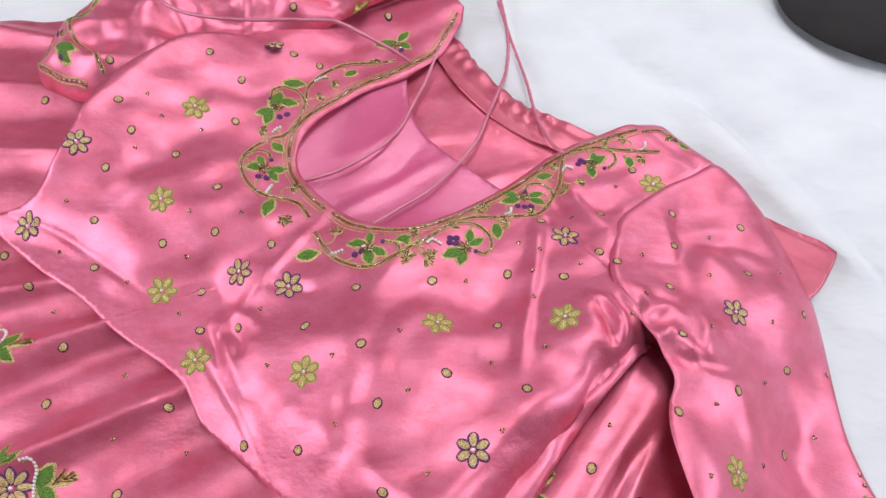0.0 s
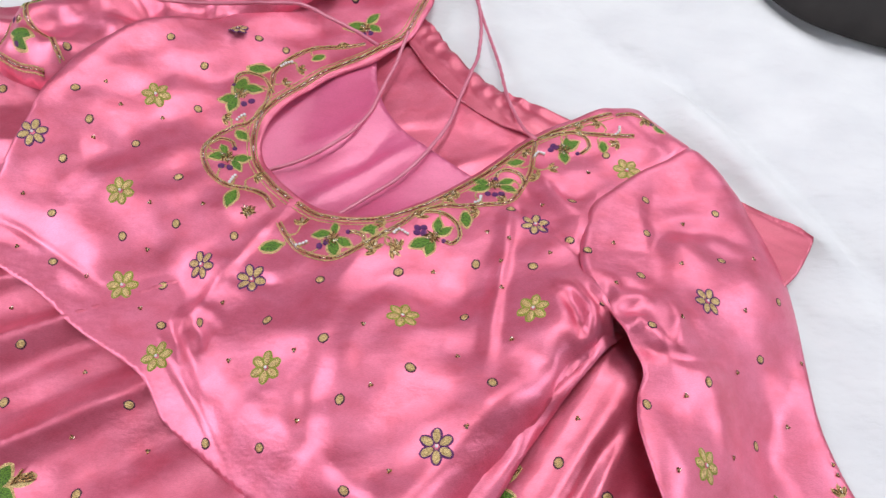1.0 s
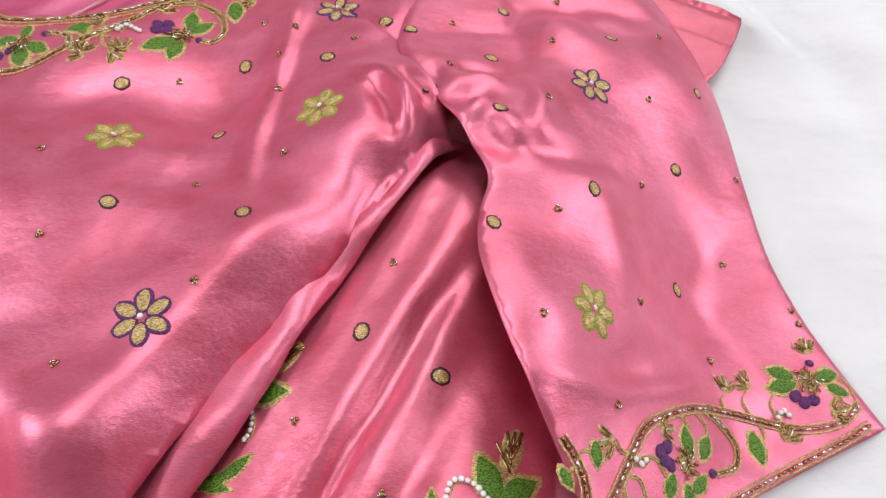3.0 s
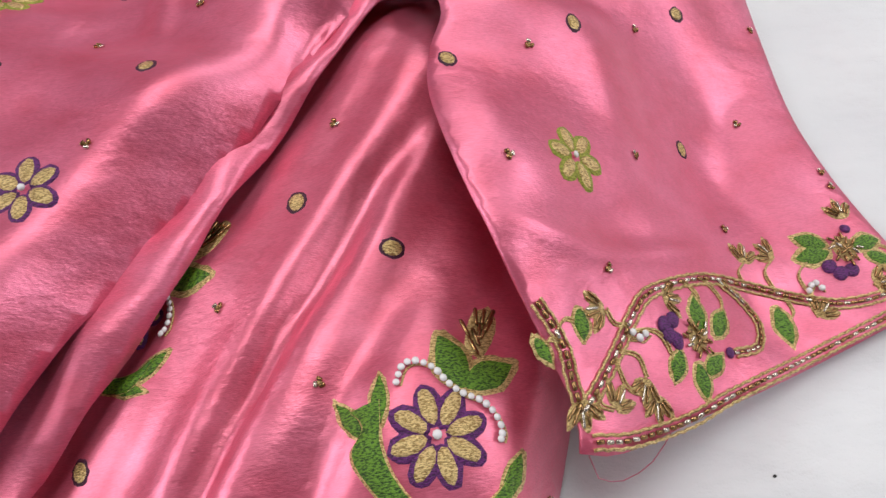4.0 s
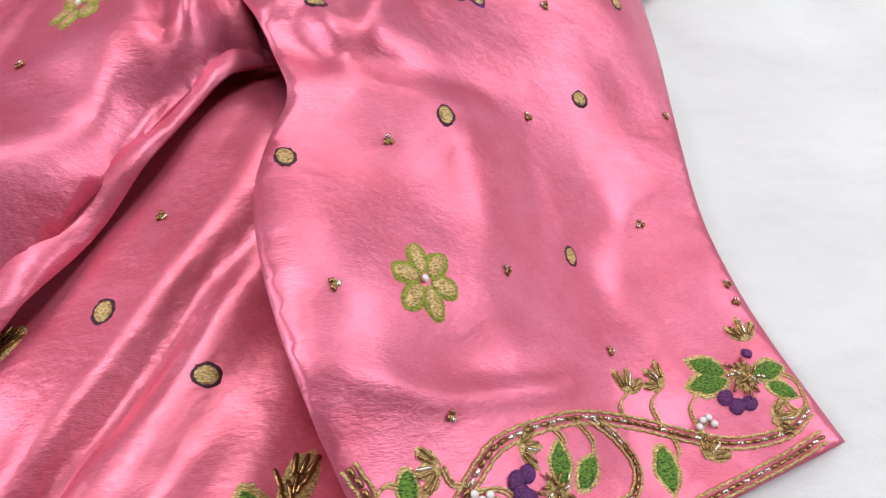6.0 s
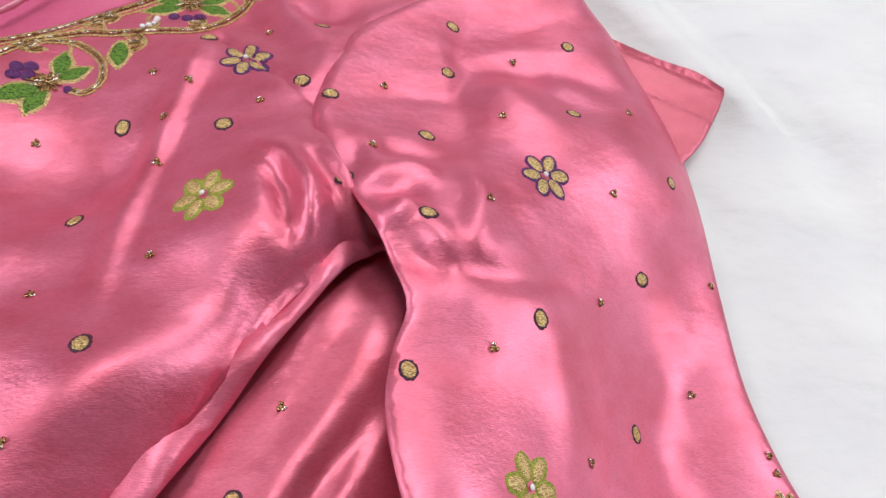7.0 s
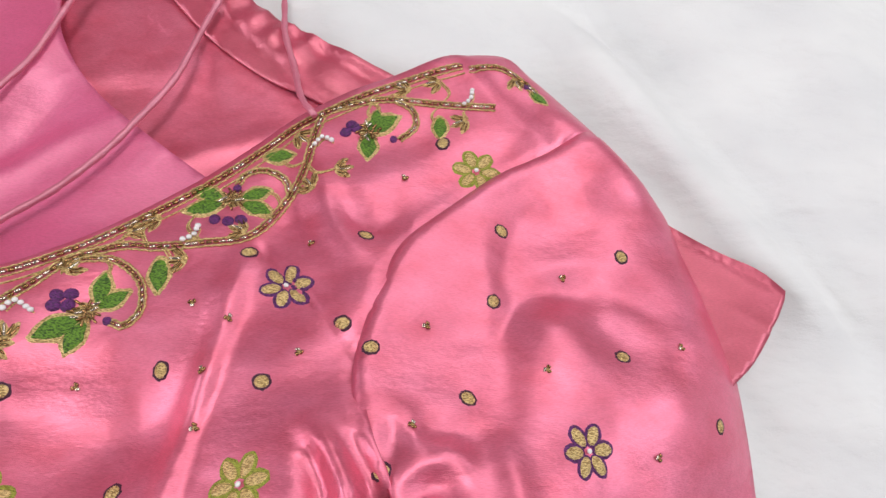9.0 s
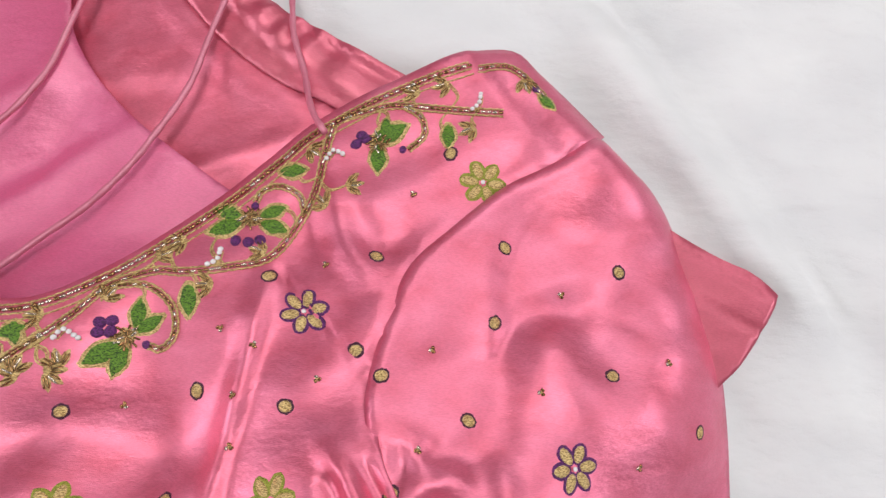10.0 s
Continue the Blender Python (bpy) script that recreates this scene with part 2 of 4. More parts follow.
def sheet_z(X, Y):
    far = 0.35 + 0.65 * np.clip((X + Y - 0.4) * 2.5, 0, 1)
    u, v = 0.70 * X + 0.71 * Y, 0.71 * X - 0.70 * Y
    z = 0.0042 * np.sin(24 * u + 1.2 * np.sin(5 * v)) + 0.0018 * np.sin(61 * u + 1.7 * np.sin(7 * v + 1))
    z = z + 0.0014 * np.sin(90 * X + 22 * Y + 1.5 * np.sin(9 * Y))
    z = z * far - 0.005 + waves(X, Y, 3, 0.12, 0.0010)
    z = z + fold(X, Y, [(0.215, 0.538), (0.248, 0.496), (0.299, 0.415), (0.331, 0.363), (0.368, 0.317), (0.385, 0.280)], 0.012, 0.010) + fold(X, Y, [(0.261, 0.530), (0.286, 0.484), (0.328, 0.418), (0.358, 0.362), (0.391, 0.308), (0.405, 0.266)], 0.009, -0.009)
    z = z + fold(X, Y, [(0.347, 0.484), (0.348, 0.448), (0.361, 0.414)], 0.006, -0.003) + fold(X, Y, [(0.384, 0.469), (0.371, 0.434), (0.359, 0.400), (0.364, 0.375)], 0.006, -0.003) + fold(X, Y, [(0.320, 0.277), (0.325, 0.256), (0.330, 0.238)], 0.006, -0.003)
    z = z + fold(X, Y, [(0.148, 0.636), (0.207, 0.548), (0.290, 0.483), (0.355, 0.423)], 0.011, -0.010) + fold(X, Y, [(0.375, 0.351), (0.386, 0.290), (0.406, 0.255)], 0.007, -0.004)
    return z + fold(X, Y, [(0.27, 0.02), (0.31, 0.03), (0.36, 0.05)], 0.007, 0.004)


def skirt_base(X, Y):
    s = (0.338 - X) * 0.605 + (0.329 - Y) * 0.797
    z = 0.003 + 0.012 * smooth(s, 0.15, 0.34) + 0.037 * bell(X, Y, 0.115, 0.09, 0.11, 0.14) + 0.032 * bell(X, Y, 0.150, 0.205, 0.045, 0.05)
    z = z + 0.008 * bell(X, Y, 0.146, 0.058, 0.030, 0.035) + 0.003 * bell(X, Y, 0.105, 0.145, 0.035)
    return z, s


def skirt_z(X, Y):
    z, s = skirt_base(X, Y)
    r = np.hypot(X - APEX[0], Y - APEX[1])
    th = np.arctan2(APEX[1] - Y, APEX[0] - X)
    ph = 50 * th + 1.7 * np.sin(15 * th + 0.6) + 0.9 * np.sin(29 * th + 5 * r) + 0.5 * np.sin(9 * r)
    ph2 = 103 * th + 2.2 * np.sin(11 * th + 2.0) + 0.8 * np.sin(13 * r)
    lift = np.clip((s - 0.05) / 0.25, 0.03, 1) * (1 - 0.75 * bell(X, Y, 0.125, 0.10, 0.075, 0.11))
    z = z + lift * (0.0088 * (0.72 - 1.6 * np.abs(np.sin(ph / 2)) ** 0.9) + 0.0016 * np.sin(ph2))
    z = z + waves(X, Y, 11, 0.07, 0.0007)
    z = z + fold(X, Y, [(0.160, 0.174), (0.136, 0.145), (0.118, 0.118), (0.101, 0.096), (0.084, 0.072), (0.073, 0.053), (0.05, 0.0)], 0.0050, -0.0115, 0.5)
    z = z + fold(X, Y, [(0.14, 0.11), (0.12, 0.08), (0.10, 0.04), (0.085, 0.0)], 0.006, -0.004)
    z = z + fold(X, Y, [(0.02, 0.50), (0.07, 0.45), (0.12, 0.42)], 0.010, 0.004)
    return 0.001 + np.maximum(z, 0.002) * inset(X, Y, SKIRT_EDGE, 0.010)


FRONT = (0.0445, 0.032, -0.189, -0.118, -0.681, -0.186, 0.326, 4.28, -0.19, 0.737)
SLEEVE = (0.0486, -0.610, 0.0492, -1.333, 1.71, -0.753, 15.67, -15.98, 16.47, -2.17)
ARMHOLE = [(0.254, 0.406), (0.228, 0.394), (0.202, 0.382), (0.173, 0.359), (0.156, 0.343), (0.147, 0.324), (0.139, 0.299), (0.136, 0.280), (0.140, 0.261)]
SIDE = [(0.156, 0.222), (0.140, 0.213), (0.122, 0.199), (0.092, 0.163), (0.067, 0.139), (0.034, 0.101), (0.0, 0.056)]
HEM = [(0.0, 0.056), (-0.099, 0.129), (-0.129, 0.153), (-0.161, 0.180), (-0.183, 0.213), (-0.237, 0.249), (-0.270, 0.277), (-0.312, 0.304), (-0.375, 0.352)]


def front_folds(X, Y):
    z = waves(X, Y, 42, 0.10, 0.0012) + waves(X, Y, 22, 0.045, 0.0011)
    # the dart under the neck and the drag lines of the bust
    z = z + fold(X, Y, [(0.093, 0.348), (0.088, 0.325), (0.082, 0.293), (0.072, 0.25), (0.064, 0.20)], 0.0055, 0.0050, 0.3)
    z = z + fold(X, Y, [(0.117, 0.268), (0.128, 0.256), (0.136, 0.238), (0.136, 0.222), (0.130, 0.215), (0.124, 0.222)], 0.0050, 0.0075)
    z = z + fold(X, Y, [(0.121, 0.256), (0.127, 0.243), (0.129, 0.226)], 0.0055, -0.0075)
    z = z + fold(X, Y, [(0.133, 0.262), (0.143, 0.245), (0.146, 0.226)], 0.0045, -0.0065)
    z = z + fold(X, Y, [(0.0, 0.28), (-0.03, 0.24), (-0.052, 0.19), (-0.05, 0.13)], 0.010, -0.003)
    z = z + fold(X, Y, [(-0.03, 0.29), (0.02, 0.262), (0.06, 0.25)], 0.022, -0.007)
    z = z + fold(X, Y, [(0.03, 0.215), (0.07, 0.205), (0.11, 0.20)], 0.016, -0.006)
    z = z + fold(X, Y, [(-0.25, 0.385), (-0.2, 0.41), (-0.17, 0.43)], 0.020, -0.007)
    z = z + fold(X, Y, [(-0.12, 0.50), (-0.16, 0.47), (-0.19, 0.47)], 0.013, -0.006)
    # crumpled centre seam above the hem band
    z = z + fold(X, Y, [(-0.082, 0.345), (-0.115, 0.30), (-0.145, 0.262), (-0.165, 0.235)], 0.004, 0.0020, 0.5)
    z = z + fold(X, Y, [(-0.171, 0.256), (-0.158, 0.234), (-0.150, 0.215)], 0.004, -0.005, 0.4) + fold(X, Y, [(-0.160, 0.262), (-0.148, 0.240), (-0.140, 0.215), (-0.125, 0.185)], 0.004, 0.0022)
    z = z + fold(X, Y, [(-0.12, 0.285), (-0.10, 0.277), (-0.085, 0.272)], 0.005, -0.005)
    z = z + fold(X, Y, [(-0.155, 0.252), (-0.140, 0.238), (-0.135, 0.222)], 0.006, -0.006)
    z = z + fold(X, Y, [(-0.15, 0.265), (-0.132, 0.255), (-0.118, 0.240)], 0.004, 0.0025)
    z = z + fold(X, Y, [(-0.145, 0.20), (-0.125, 0.185), (-0.11, 0.155)], 0.006, -0.0025)
    # pulls at the shoulder
    z = z + fold(X, Y, [(0.10, 0.385), (0.112, 0.345), (0.135, 0.318)], 0.008, -0.0035)
    z = z + fold(X, Y, [(0.125, 0.375), (0.14, 0.352), (0.16, 0.352)], 0.007, -0.003)
    z = z + fold(X, Y, [(0.115, 0.39), (0.125, 0.355), (0.142, 0.330)], 0.006, 0.003)
    z = z + groove(X, Y, ARMHOLE, 0.0018, 0.0012)
    # stitched seams: hem band and the slanting bust seam
    z = z + groove(X, Y, [(-0.349, 0.351), (-0.301, 0.333), (-0.249, 0.299), (-0.200, 0.264), (-0.164, 0.223), (-0.131, 0.179), (-0.100, 0.128), (-0.05, 0.09)], 0.0020, 0.0036)
    z = z + groove(X, Y, [(0.094, 0.343), (0.115, 0.318), (0.137, 0.292)], 0.0014, 0.0026)
    return z


# bulges and hollows of the laid cloth: x, y, radius, height
FRONT_SWELLS = [(0.214, 0.391, 0.06, -0.0116), (-0.036, 0.221, 0.04, 0.0124), (-0.176, 0.271, 0.04, -0.0141), (-0.196, 0.371, 0.06, 0.0068), (0.054, 0.261, 0.04, -0.0133), (-0.016, 0.311, 0.04, 0.0062), (0.134, 0.251, 0.06, 0.007), (0.094, 0.371, 0.04, -0.0051), (-0.136, 0.421, 0.04, -0.0043), (0.014, 0.221, 0.04, 0.0046), (0.044, 0.141, 0.04, -0.0049), (-0.026, 0.121, 0.04, 0.0043), (-0.136, 0.351, 0.04, 0.0038)]
SLEEVE_SWELLS = [(0.284, 0.265, 0.05, 0.0138), (0.174, 0.355, 0.08, -0.006), (0.264, 0.145, 0.035, -0.0091), (0.184, 0.125, 0.035, 0.0069), (0.154, 0.175, 0.035, -0.0084), (0.204, 0.215, 0.035, 0.0084), (0.174, 0.275, 0.035, -0.0058), (0.244, 0.285, 0.035, 0.0041), (0.254, 0.215, 0.035, -0.0037), (0.234, 0.355, 0.035, -0.0052)]


def swells(X, Y, rows):
    return sum(h * bell(X, Y, x, y, r) for x, y, r, h in rows)


def front_base(X, Y):
    return np.clip(cubic(X, Y, 0.0, 0.3, FRONT), 0.014, 0.068) + swells(X, Y, FRONT_SWELLS)


def front_top(X, Y):
    return front_base(X, Y) + front_folds(X, Y)


def front_z(X, Y):
    z = front_top(X, Y)
    low = skirt_base(X, Y)[0] + 0.0065
    d, _, _ = near(X, Y, curve(SIDE, 0.01))
    z = z + 0.006 * np.exp(-((d - 0.026) / 0.020) ** 2) - 0.016 * np.exp(-(d / 0.012) ** 1.5) + 0.0012 * np.sin(230 * X - 140 * Y + 2 * np.sin(60 * Y)) * np.exp(-d / 0.014)
    d, _, _ = near(X, Y, curve(HEM, 0.01))
    z = low + (z - low) * smooth(d, -0.012, 0.050)
    d, _, _ = near(X, Y, curve([(0.190, 0.461), (0.211, 0.459), (0.225, 0.446), (0.240, 0.430), (0.257, 0.411)], 0.01))
    z = z - (z - 0.011) * np.exp(-(d / 0.011) ** 1.3) + groove(X, Y, [(0.187, 0.455), (0.200, 0.436), (0.213, 0.418), (0.229, 0.400)], 0.0018, 0.0018)
    d, _, _ = near(X, Y, np.vstack([FRONT_EDGE, FRONT_EDGE[:1]]))
    return np.maximum(z - 0.0012 * np.exp(-d / 0.0025), low)


def sleeve_z(X, Y):
    z = np.clip(cubic(X, Y, 0.22, 0.2, SLEEVE) + swells(X, Y, SLEEVE_SWELLS), -0.02, 0.080) - 0.003
    z = 0.003 + 0.5 * (z + np.sqrt(z * z + 0.007 ** 2))
    z = z + waves(X, Y, 31, 0.085, 0.0010) + waves(X, Y, 32, 0.04, 0.0010)
    z = z + fold(X, Y, [(0.150, 0.306), (0.180, 0.308), (0.215, 0.318), (0.243, 0.322), (0.27, 0.312), (0.295, 0.310)], 0.009, -0.0040)
    z = z + fold(X, Y, [(0.205, 0.318), (0.195, 0.285), (0.188, 0.25)], 0.010, -0.0028)
    z = z + fold(X, Y, [(0.225, 0.335), (0.24, 0.30), (0.265, 0.29)], 0.012, -0.0035)
    # puckers at the underarm and the drag lines that run from them
    z = z + fold(X, Y, [(0.138, 0.272), (0.148, 0.271), (0.156, 0.265), (0.158, 0.256), (0.153, 0.247)], 0.0045, 0.0065)
    z = z + fold(X, Y, [(0.145, 0.262), (0.151, 0.258), (0.152, 0.250)], 0.004, -0.008)
    z = z + fold(X, Y, [(0.153, 0.244), (0.162, 0.250), (0.172, 0.252), (0.180, 0.246)], 0.0045, 0.0050)
    z = z + fold(X, Y, [(0.156, 0.262), (0.168, 0.261), (0.185, 0.256)], 0.0045, -0.0035)
    z = z + fold(X, Y, [(0.154, 0.238), (0.164, 0.240), (0.176, 0.236)], 0.0045, -0.0045)
    z = z + fold(X, Y, [(0.160, 0.222), (0.165, 0.230), (0.172, 0.232)], 0.005, 0.005)
    z = z + fold(X, Y, [(0.158, 0.215), (0.175, 0.208), (0.20, 0.205), (0.235, 0.210)], 0.006, -0.0045)
    z = z + fold(X, Y, [(0.165, 0.235), (0.178, 0.218), (0.186, 0.200)], 0.005, 0.004)
    z = z + fold(X, Y, [(0.19, 0.262), (0.196, 0.235), (0.188, 0.206)], 0.006, 0.004)
    z = z + fold(X, Y, [(0.215, 0.195), (0.218, 0.16), (0.216, 0.13)], 0.008, 0.002)
    z = z + fold(X, Y, [(0.236, 0.20), (0.238, 0.16), (0.228, 0.12)], 0.007, -0.0016)
    # the pressed line above the border
    z = z + fold(X, Y, [(0.168, 0.112), (0.20, 0.106), (0.235, 0.110), (0.25, 0.116)], 0.0035, 0.0024)
    z = z + fold(X, Y, [(0.165, 0.125), (0.195, 0.118), (0.225, 0.118)], 0.008, -0.0022)
    low = 0.002 + 0.036 * np.clip((0.262 - X) / 0.07, 0, 1) * smooth(Y, 0.42, 0.30)
    z = np.maximum(z, low + 0.003)
    d, _, _ = near(X, Y, curve(ARMHOLE, 0.01))
    seam = front_base(X, Y) + 0.0015
    z = seam + (z - seam) * smooth(d, -0.004, 0.045) + 0.0008 * np.exp(-((d - 0.004) / 0.004) ** 2) - 0.0016 * np.exp(-d / 0.0012)
    e, _, _ = near(X, Y, curve([(0.257, 0.412), (0.269, 0.399), (0.281, 0.386), (0.290, 0.368), (0.296, 0.347), (0.304, 0.322), (0.311, 0.292), (0.312, 0.258), (0.310, 0.218), (0.309, 0.178), (0.313, 0.150), (0.319, 0.128), (0.327, 0.106), (0.334, 0.088)], 0.01))
    z = 0.001 + (z - 0.001) * (1 - np.exp(-e / 0.008))
    d, _, _ = near(X, Y, np.vstack([SLEEVE_EDGE, SLEEVE_EDGE[:1]]))
    return np.maximum(z - 0.001 * np.exp(-d / 0.0025), 0.001)


def far_sleeve_z(X, Y):
    z = 0.054 + waves(X, Y, 41, 0.05, 0.006) + waves(X, Y, 42, 0.025, 0.0015) + fold(X, Y, [(-0.30, 0.53), (-0.22, 0.545), (-0.15, 0.56)], 0.012, -0.010)
    z = z + fold(X, Y, [(-0.17, 0.60), (-0.165, 0.57), (-0.168, 0.54)], 0.006, 0.006) + fold(X, Y, [(-0.18, 0.60), (-0.178, 0.57), (-0.18, 0.54)], 0.004, -0.005)
    return 0.024 + (z - 0.024) * inset(X, Y, FAR_SLEEVE_EDGE, 0.012)


def lining_z(X, Y):
    z = 0.011 + waves(X, Y, 51, 0.1, 0.0010) + 0.014 * smooth(Y, 0.37, 0.30) + 0.012 * smooth(X, -0.07, -0.14)
    z = z + fold(X, Y, [(-0.09, 0.355), (-0.04, 0.385), (-0.005, 0.41), (0.025, 0.425)], 0.006, 0.004, 0.6)
    return z + fold(X, Y, [(-0.08, 0.42), (-0.03, 0.445), (-0.018, 0.49)], 0.009, 0.004) + fold(X, Y, [(-0.07, 0.385), (-0.03, 0.405), (-0.005, 0.44)], 0.007, -0.003)


def back_z(X, Y):
    low = skirt_base(X, Y)[0] + 0.002
    return low + 0.010 * inset(X, Y, BACK_EDGE, 0.010) + waves(X, Y, 61, 0.03, 0.0018) + 0.004 * bell(X, Y, 0.154, 0.226, 0.022)


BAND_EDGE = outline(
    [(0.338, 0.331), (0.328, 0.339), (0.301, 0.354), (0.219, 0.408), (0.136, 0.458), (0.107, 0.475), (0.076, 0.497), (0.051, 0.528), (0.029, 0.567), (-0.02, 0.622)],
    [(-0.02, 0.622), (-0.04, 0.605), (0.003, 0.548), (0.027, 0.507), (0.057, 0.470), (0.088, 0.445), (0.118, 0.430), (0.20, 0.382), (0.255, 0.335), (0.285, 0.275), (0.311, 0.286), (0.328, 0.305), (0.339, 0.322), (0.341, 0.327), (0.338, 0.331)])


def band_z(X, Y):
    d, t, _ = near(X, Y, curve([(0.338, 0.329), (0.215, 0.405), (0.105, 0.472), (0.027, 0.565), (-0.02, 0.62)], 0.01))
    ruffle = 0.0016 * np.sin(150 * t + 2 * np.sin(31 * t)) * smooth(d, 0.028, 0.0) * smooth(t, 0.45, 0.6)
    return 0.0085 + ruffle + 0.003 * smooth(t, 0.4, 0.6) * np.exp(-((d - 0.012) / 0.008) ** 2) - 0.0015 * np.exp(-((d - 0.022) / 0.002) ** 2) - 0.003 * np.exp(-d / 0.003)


# ---- builders ----
def part(name, bm, mat, parent=None, label=""):
    me = bpy.data.meshes.new(name)
    bm.to_mesh(me)
    bm.free()
    for m in (mat if isinstance(mat, (list, tuple)) else [mat]):
        me.materials.append(m)
    for f in me.polygons:
        f.use_smooth = True
    ob = new(name, me)
    ob.parent = parent
    return tagged(ob, label)


def inside(X, Y, edge):
    c = np.zeros(X.shape, bool)
    x0, y0 = edge[-1]
    for x1, y1 in edge:
        if y0 != y1:
            c ^= ((y1 > Y) != (y0 > Y)) & (X < (x0 - x1) * (Y - y1) / (y0 - y1) + x1)
        x0, y0 = x1, y1
    return c


def cloth(name, edge, height, spacing, mat, parent=None, label="", thick=0.0012):
    """A piece of cloth cut along its edge and laid over what is under it."""
    from mathutils import geometry
    lo, hi = edge.min(0), edge.max(0)
    gx, gy = np.meshgrid(np.arange(lo[0], hi[0], spacing), np.arange(lo[1], hi[1], spacing * 0.866))
    gx = gx + (np.arange(gx.shape[0]) % 2)[:, None] * spacing / 2
    gx, gy = gx.ravel(), gy.ravel()
    keep = inside(gx, gy, edge)
    gx, gy = gx[keep], gy[keep]
    d, _, _ = near(gx, gy, np.vstack([edge, edge[:1]]))
    gx, gy = gx[d > spacing * 0.5], gy[d > spacing * 0.5]
    pts = [Vector(p) for p in edge] + [Vector(p) for p in zip(gx, gy)]
    n = len(edge)
    v, _, f, *_ = geometry.delaunay_2d_cdt(pts, [(i, (i + 1) % n) for i in range(n)], [], 1, 1e-6)
    co = np.array([(p.x, p.y) for p in v])
    z = height(co[:, 0], co[:, 1])
    me = bpy.data.meshes.new(name)
    me.from_pydata([(x, y, h) for (x, y), h in zip(co, z)], [], f)
    me.update()
    bm = bmesh.new()
    bm.from_mesh(me)
    bpy.data.meshes.remove(me)
    bmesh.ops.recalc_face_normals(bm, faces=bm.faces)
    if sum(q.normal.z for q in bm.faces) < 0:
        bmesh.ops.reverse_faces(bm, faces=bm.faces)
    ob = part(name, bm, mat, parent, label)
    if thick:
        s = ob.modifiers.new("thickness", "SOLIDIFY")
        s.thickness, s.offset = thick, -1
    return ob


def box(bm, x0, x1, y0, y1, z0, z1):
    m = Matrix.LocRotScale(((x0 + x1) / 2, (y0 + y1) / 2, (z0 + z1) / 2), None, (x1 - x0, y1 - y0, z1 - z0))
    return bmesh.ops.create_cube(bm, size=1, matrix=m)["verts"]


# ---- the unseen room: dark shell with openings for the added lamps ----
def wall(name, *boxes):
    bm = bmesh.new()
    for b in boxes:
        box(bm, *b)
    ob = part(name, bm, WALL)
    for f in ob.data.polygons:
        f.use_smooth = False
    return tagged(ob, "unseen plain room wall, kept dark to deepen satin reflections", "wall", kind="structure")


wall("wall_north", (-2, 0.35, 1.66, 1.8, -0.55, 2.2), (1.55, 2, 1.66, 1.8, -0.55, 2.2), (0.35, 1.55, 1.66, 1.8, -0.55, 0.85), (0.35, 1.55, 1.66, 1.8, 1.85, 2.2))
wall("wall_south", (-2, 2, -1.94, -1.8, -0.55, 2.2))
wall("wall_west", (-2.14, -2, -1.94, -0.95, -0.55, 2.2), (-2.14, -2, 0.95, 1.8, -0.55, 2.2), (-2.14, -2, -0.95, 0.95, -0.55, 0.7), (-2.14, -2, -0.95, 0.95, 2.0, 2.2))
wall("wall_east", (2, 2.14, -1.94, -0.65, -0.55, 2.2), (2, 2.14, 0.95, 1.8, -0.55, 2.2), (2, 2.14, -0.65, 0.95, -0.55, 0.65), (2, 2.14, -0.65, 0.95, 1.75, 2.2))
tagged(wall("ceiling", (-2.14, 2.14, -1.94, 1.8, 2.2, 2.3)), "unseen plain room ceiling, kept dark to deepen satin reflections", "ceiling", kind="structure")
tagged(wall("floor", (-2.14, 2.14, -1.94, 1.8, -0.65, -0.55)), "unseen plain room floor in the same dark tone", "floor", kind="structure")

# ---- the bed and its sheet ----
bm = bmesh.new()
vs = box(bm, -1.0, 0.95, -0.95, 1.05, -0.5, -0.02)
bmesh.ops.bevel(bm, geom=bm.edges[:], offset=0.05, segments=4, affect="EDGES")
mattress = tagged(part("mattress", bm, COTTON), "thick white cotton-covered mattress under the sheet", "mattress")
BED = outline([(-0.98, -0.93), (0.93, -0.93)], [(0.93, -0.93), (0.93, 1.03)], [(0.93, 1.03), (-0.98, 1.03)], [(-0.98, 1.03), (-0.98, -0.93)])
sheet = cloth("bed_sheet", BED, sheet_z, 0.011, COTTON, None, thick=0.002)
tagged(sheet, "rumpled white cotton bed sheet with soft creases", "bed sheet")

# ---- the skirt ----
skirt = tagged(new("long_skirt"), "gathered pink satin skirt with embroidered sprigs, spread on the sheet", "skirt")
skirt_panel = cloth("gathered_panel", SKIRT_EDGE, skirt_z, 0.0045, SATIN_SKIRT, skirt)
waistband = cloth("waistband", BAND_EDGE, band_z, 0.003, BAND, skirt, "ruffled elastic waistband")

# ---- the blouse ----
blouse = tagged(new("blouse"), "pink satin blouse with gold, green and purple embroidery", "blouse")
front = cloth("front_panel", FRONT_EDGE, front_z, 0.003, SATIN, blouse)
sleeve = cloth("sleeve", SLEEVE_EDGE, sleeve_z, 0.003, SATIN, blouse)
far_sleeve = cloth("sleeve", FAR_SLEEVE_EDGE, far_sleeve_z, 0.005, SATIN, blouse)
back_panel = cloth("back_panel", BACK_EDGE, back_z, 0.004, SATIN, blouse)
lining = cloth("lining", LINING_EDGE, lining_z, 0.005, LINING, blouse, "smooth mauve-pink lining")


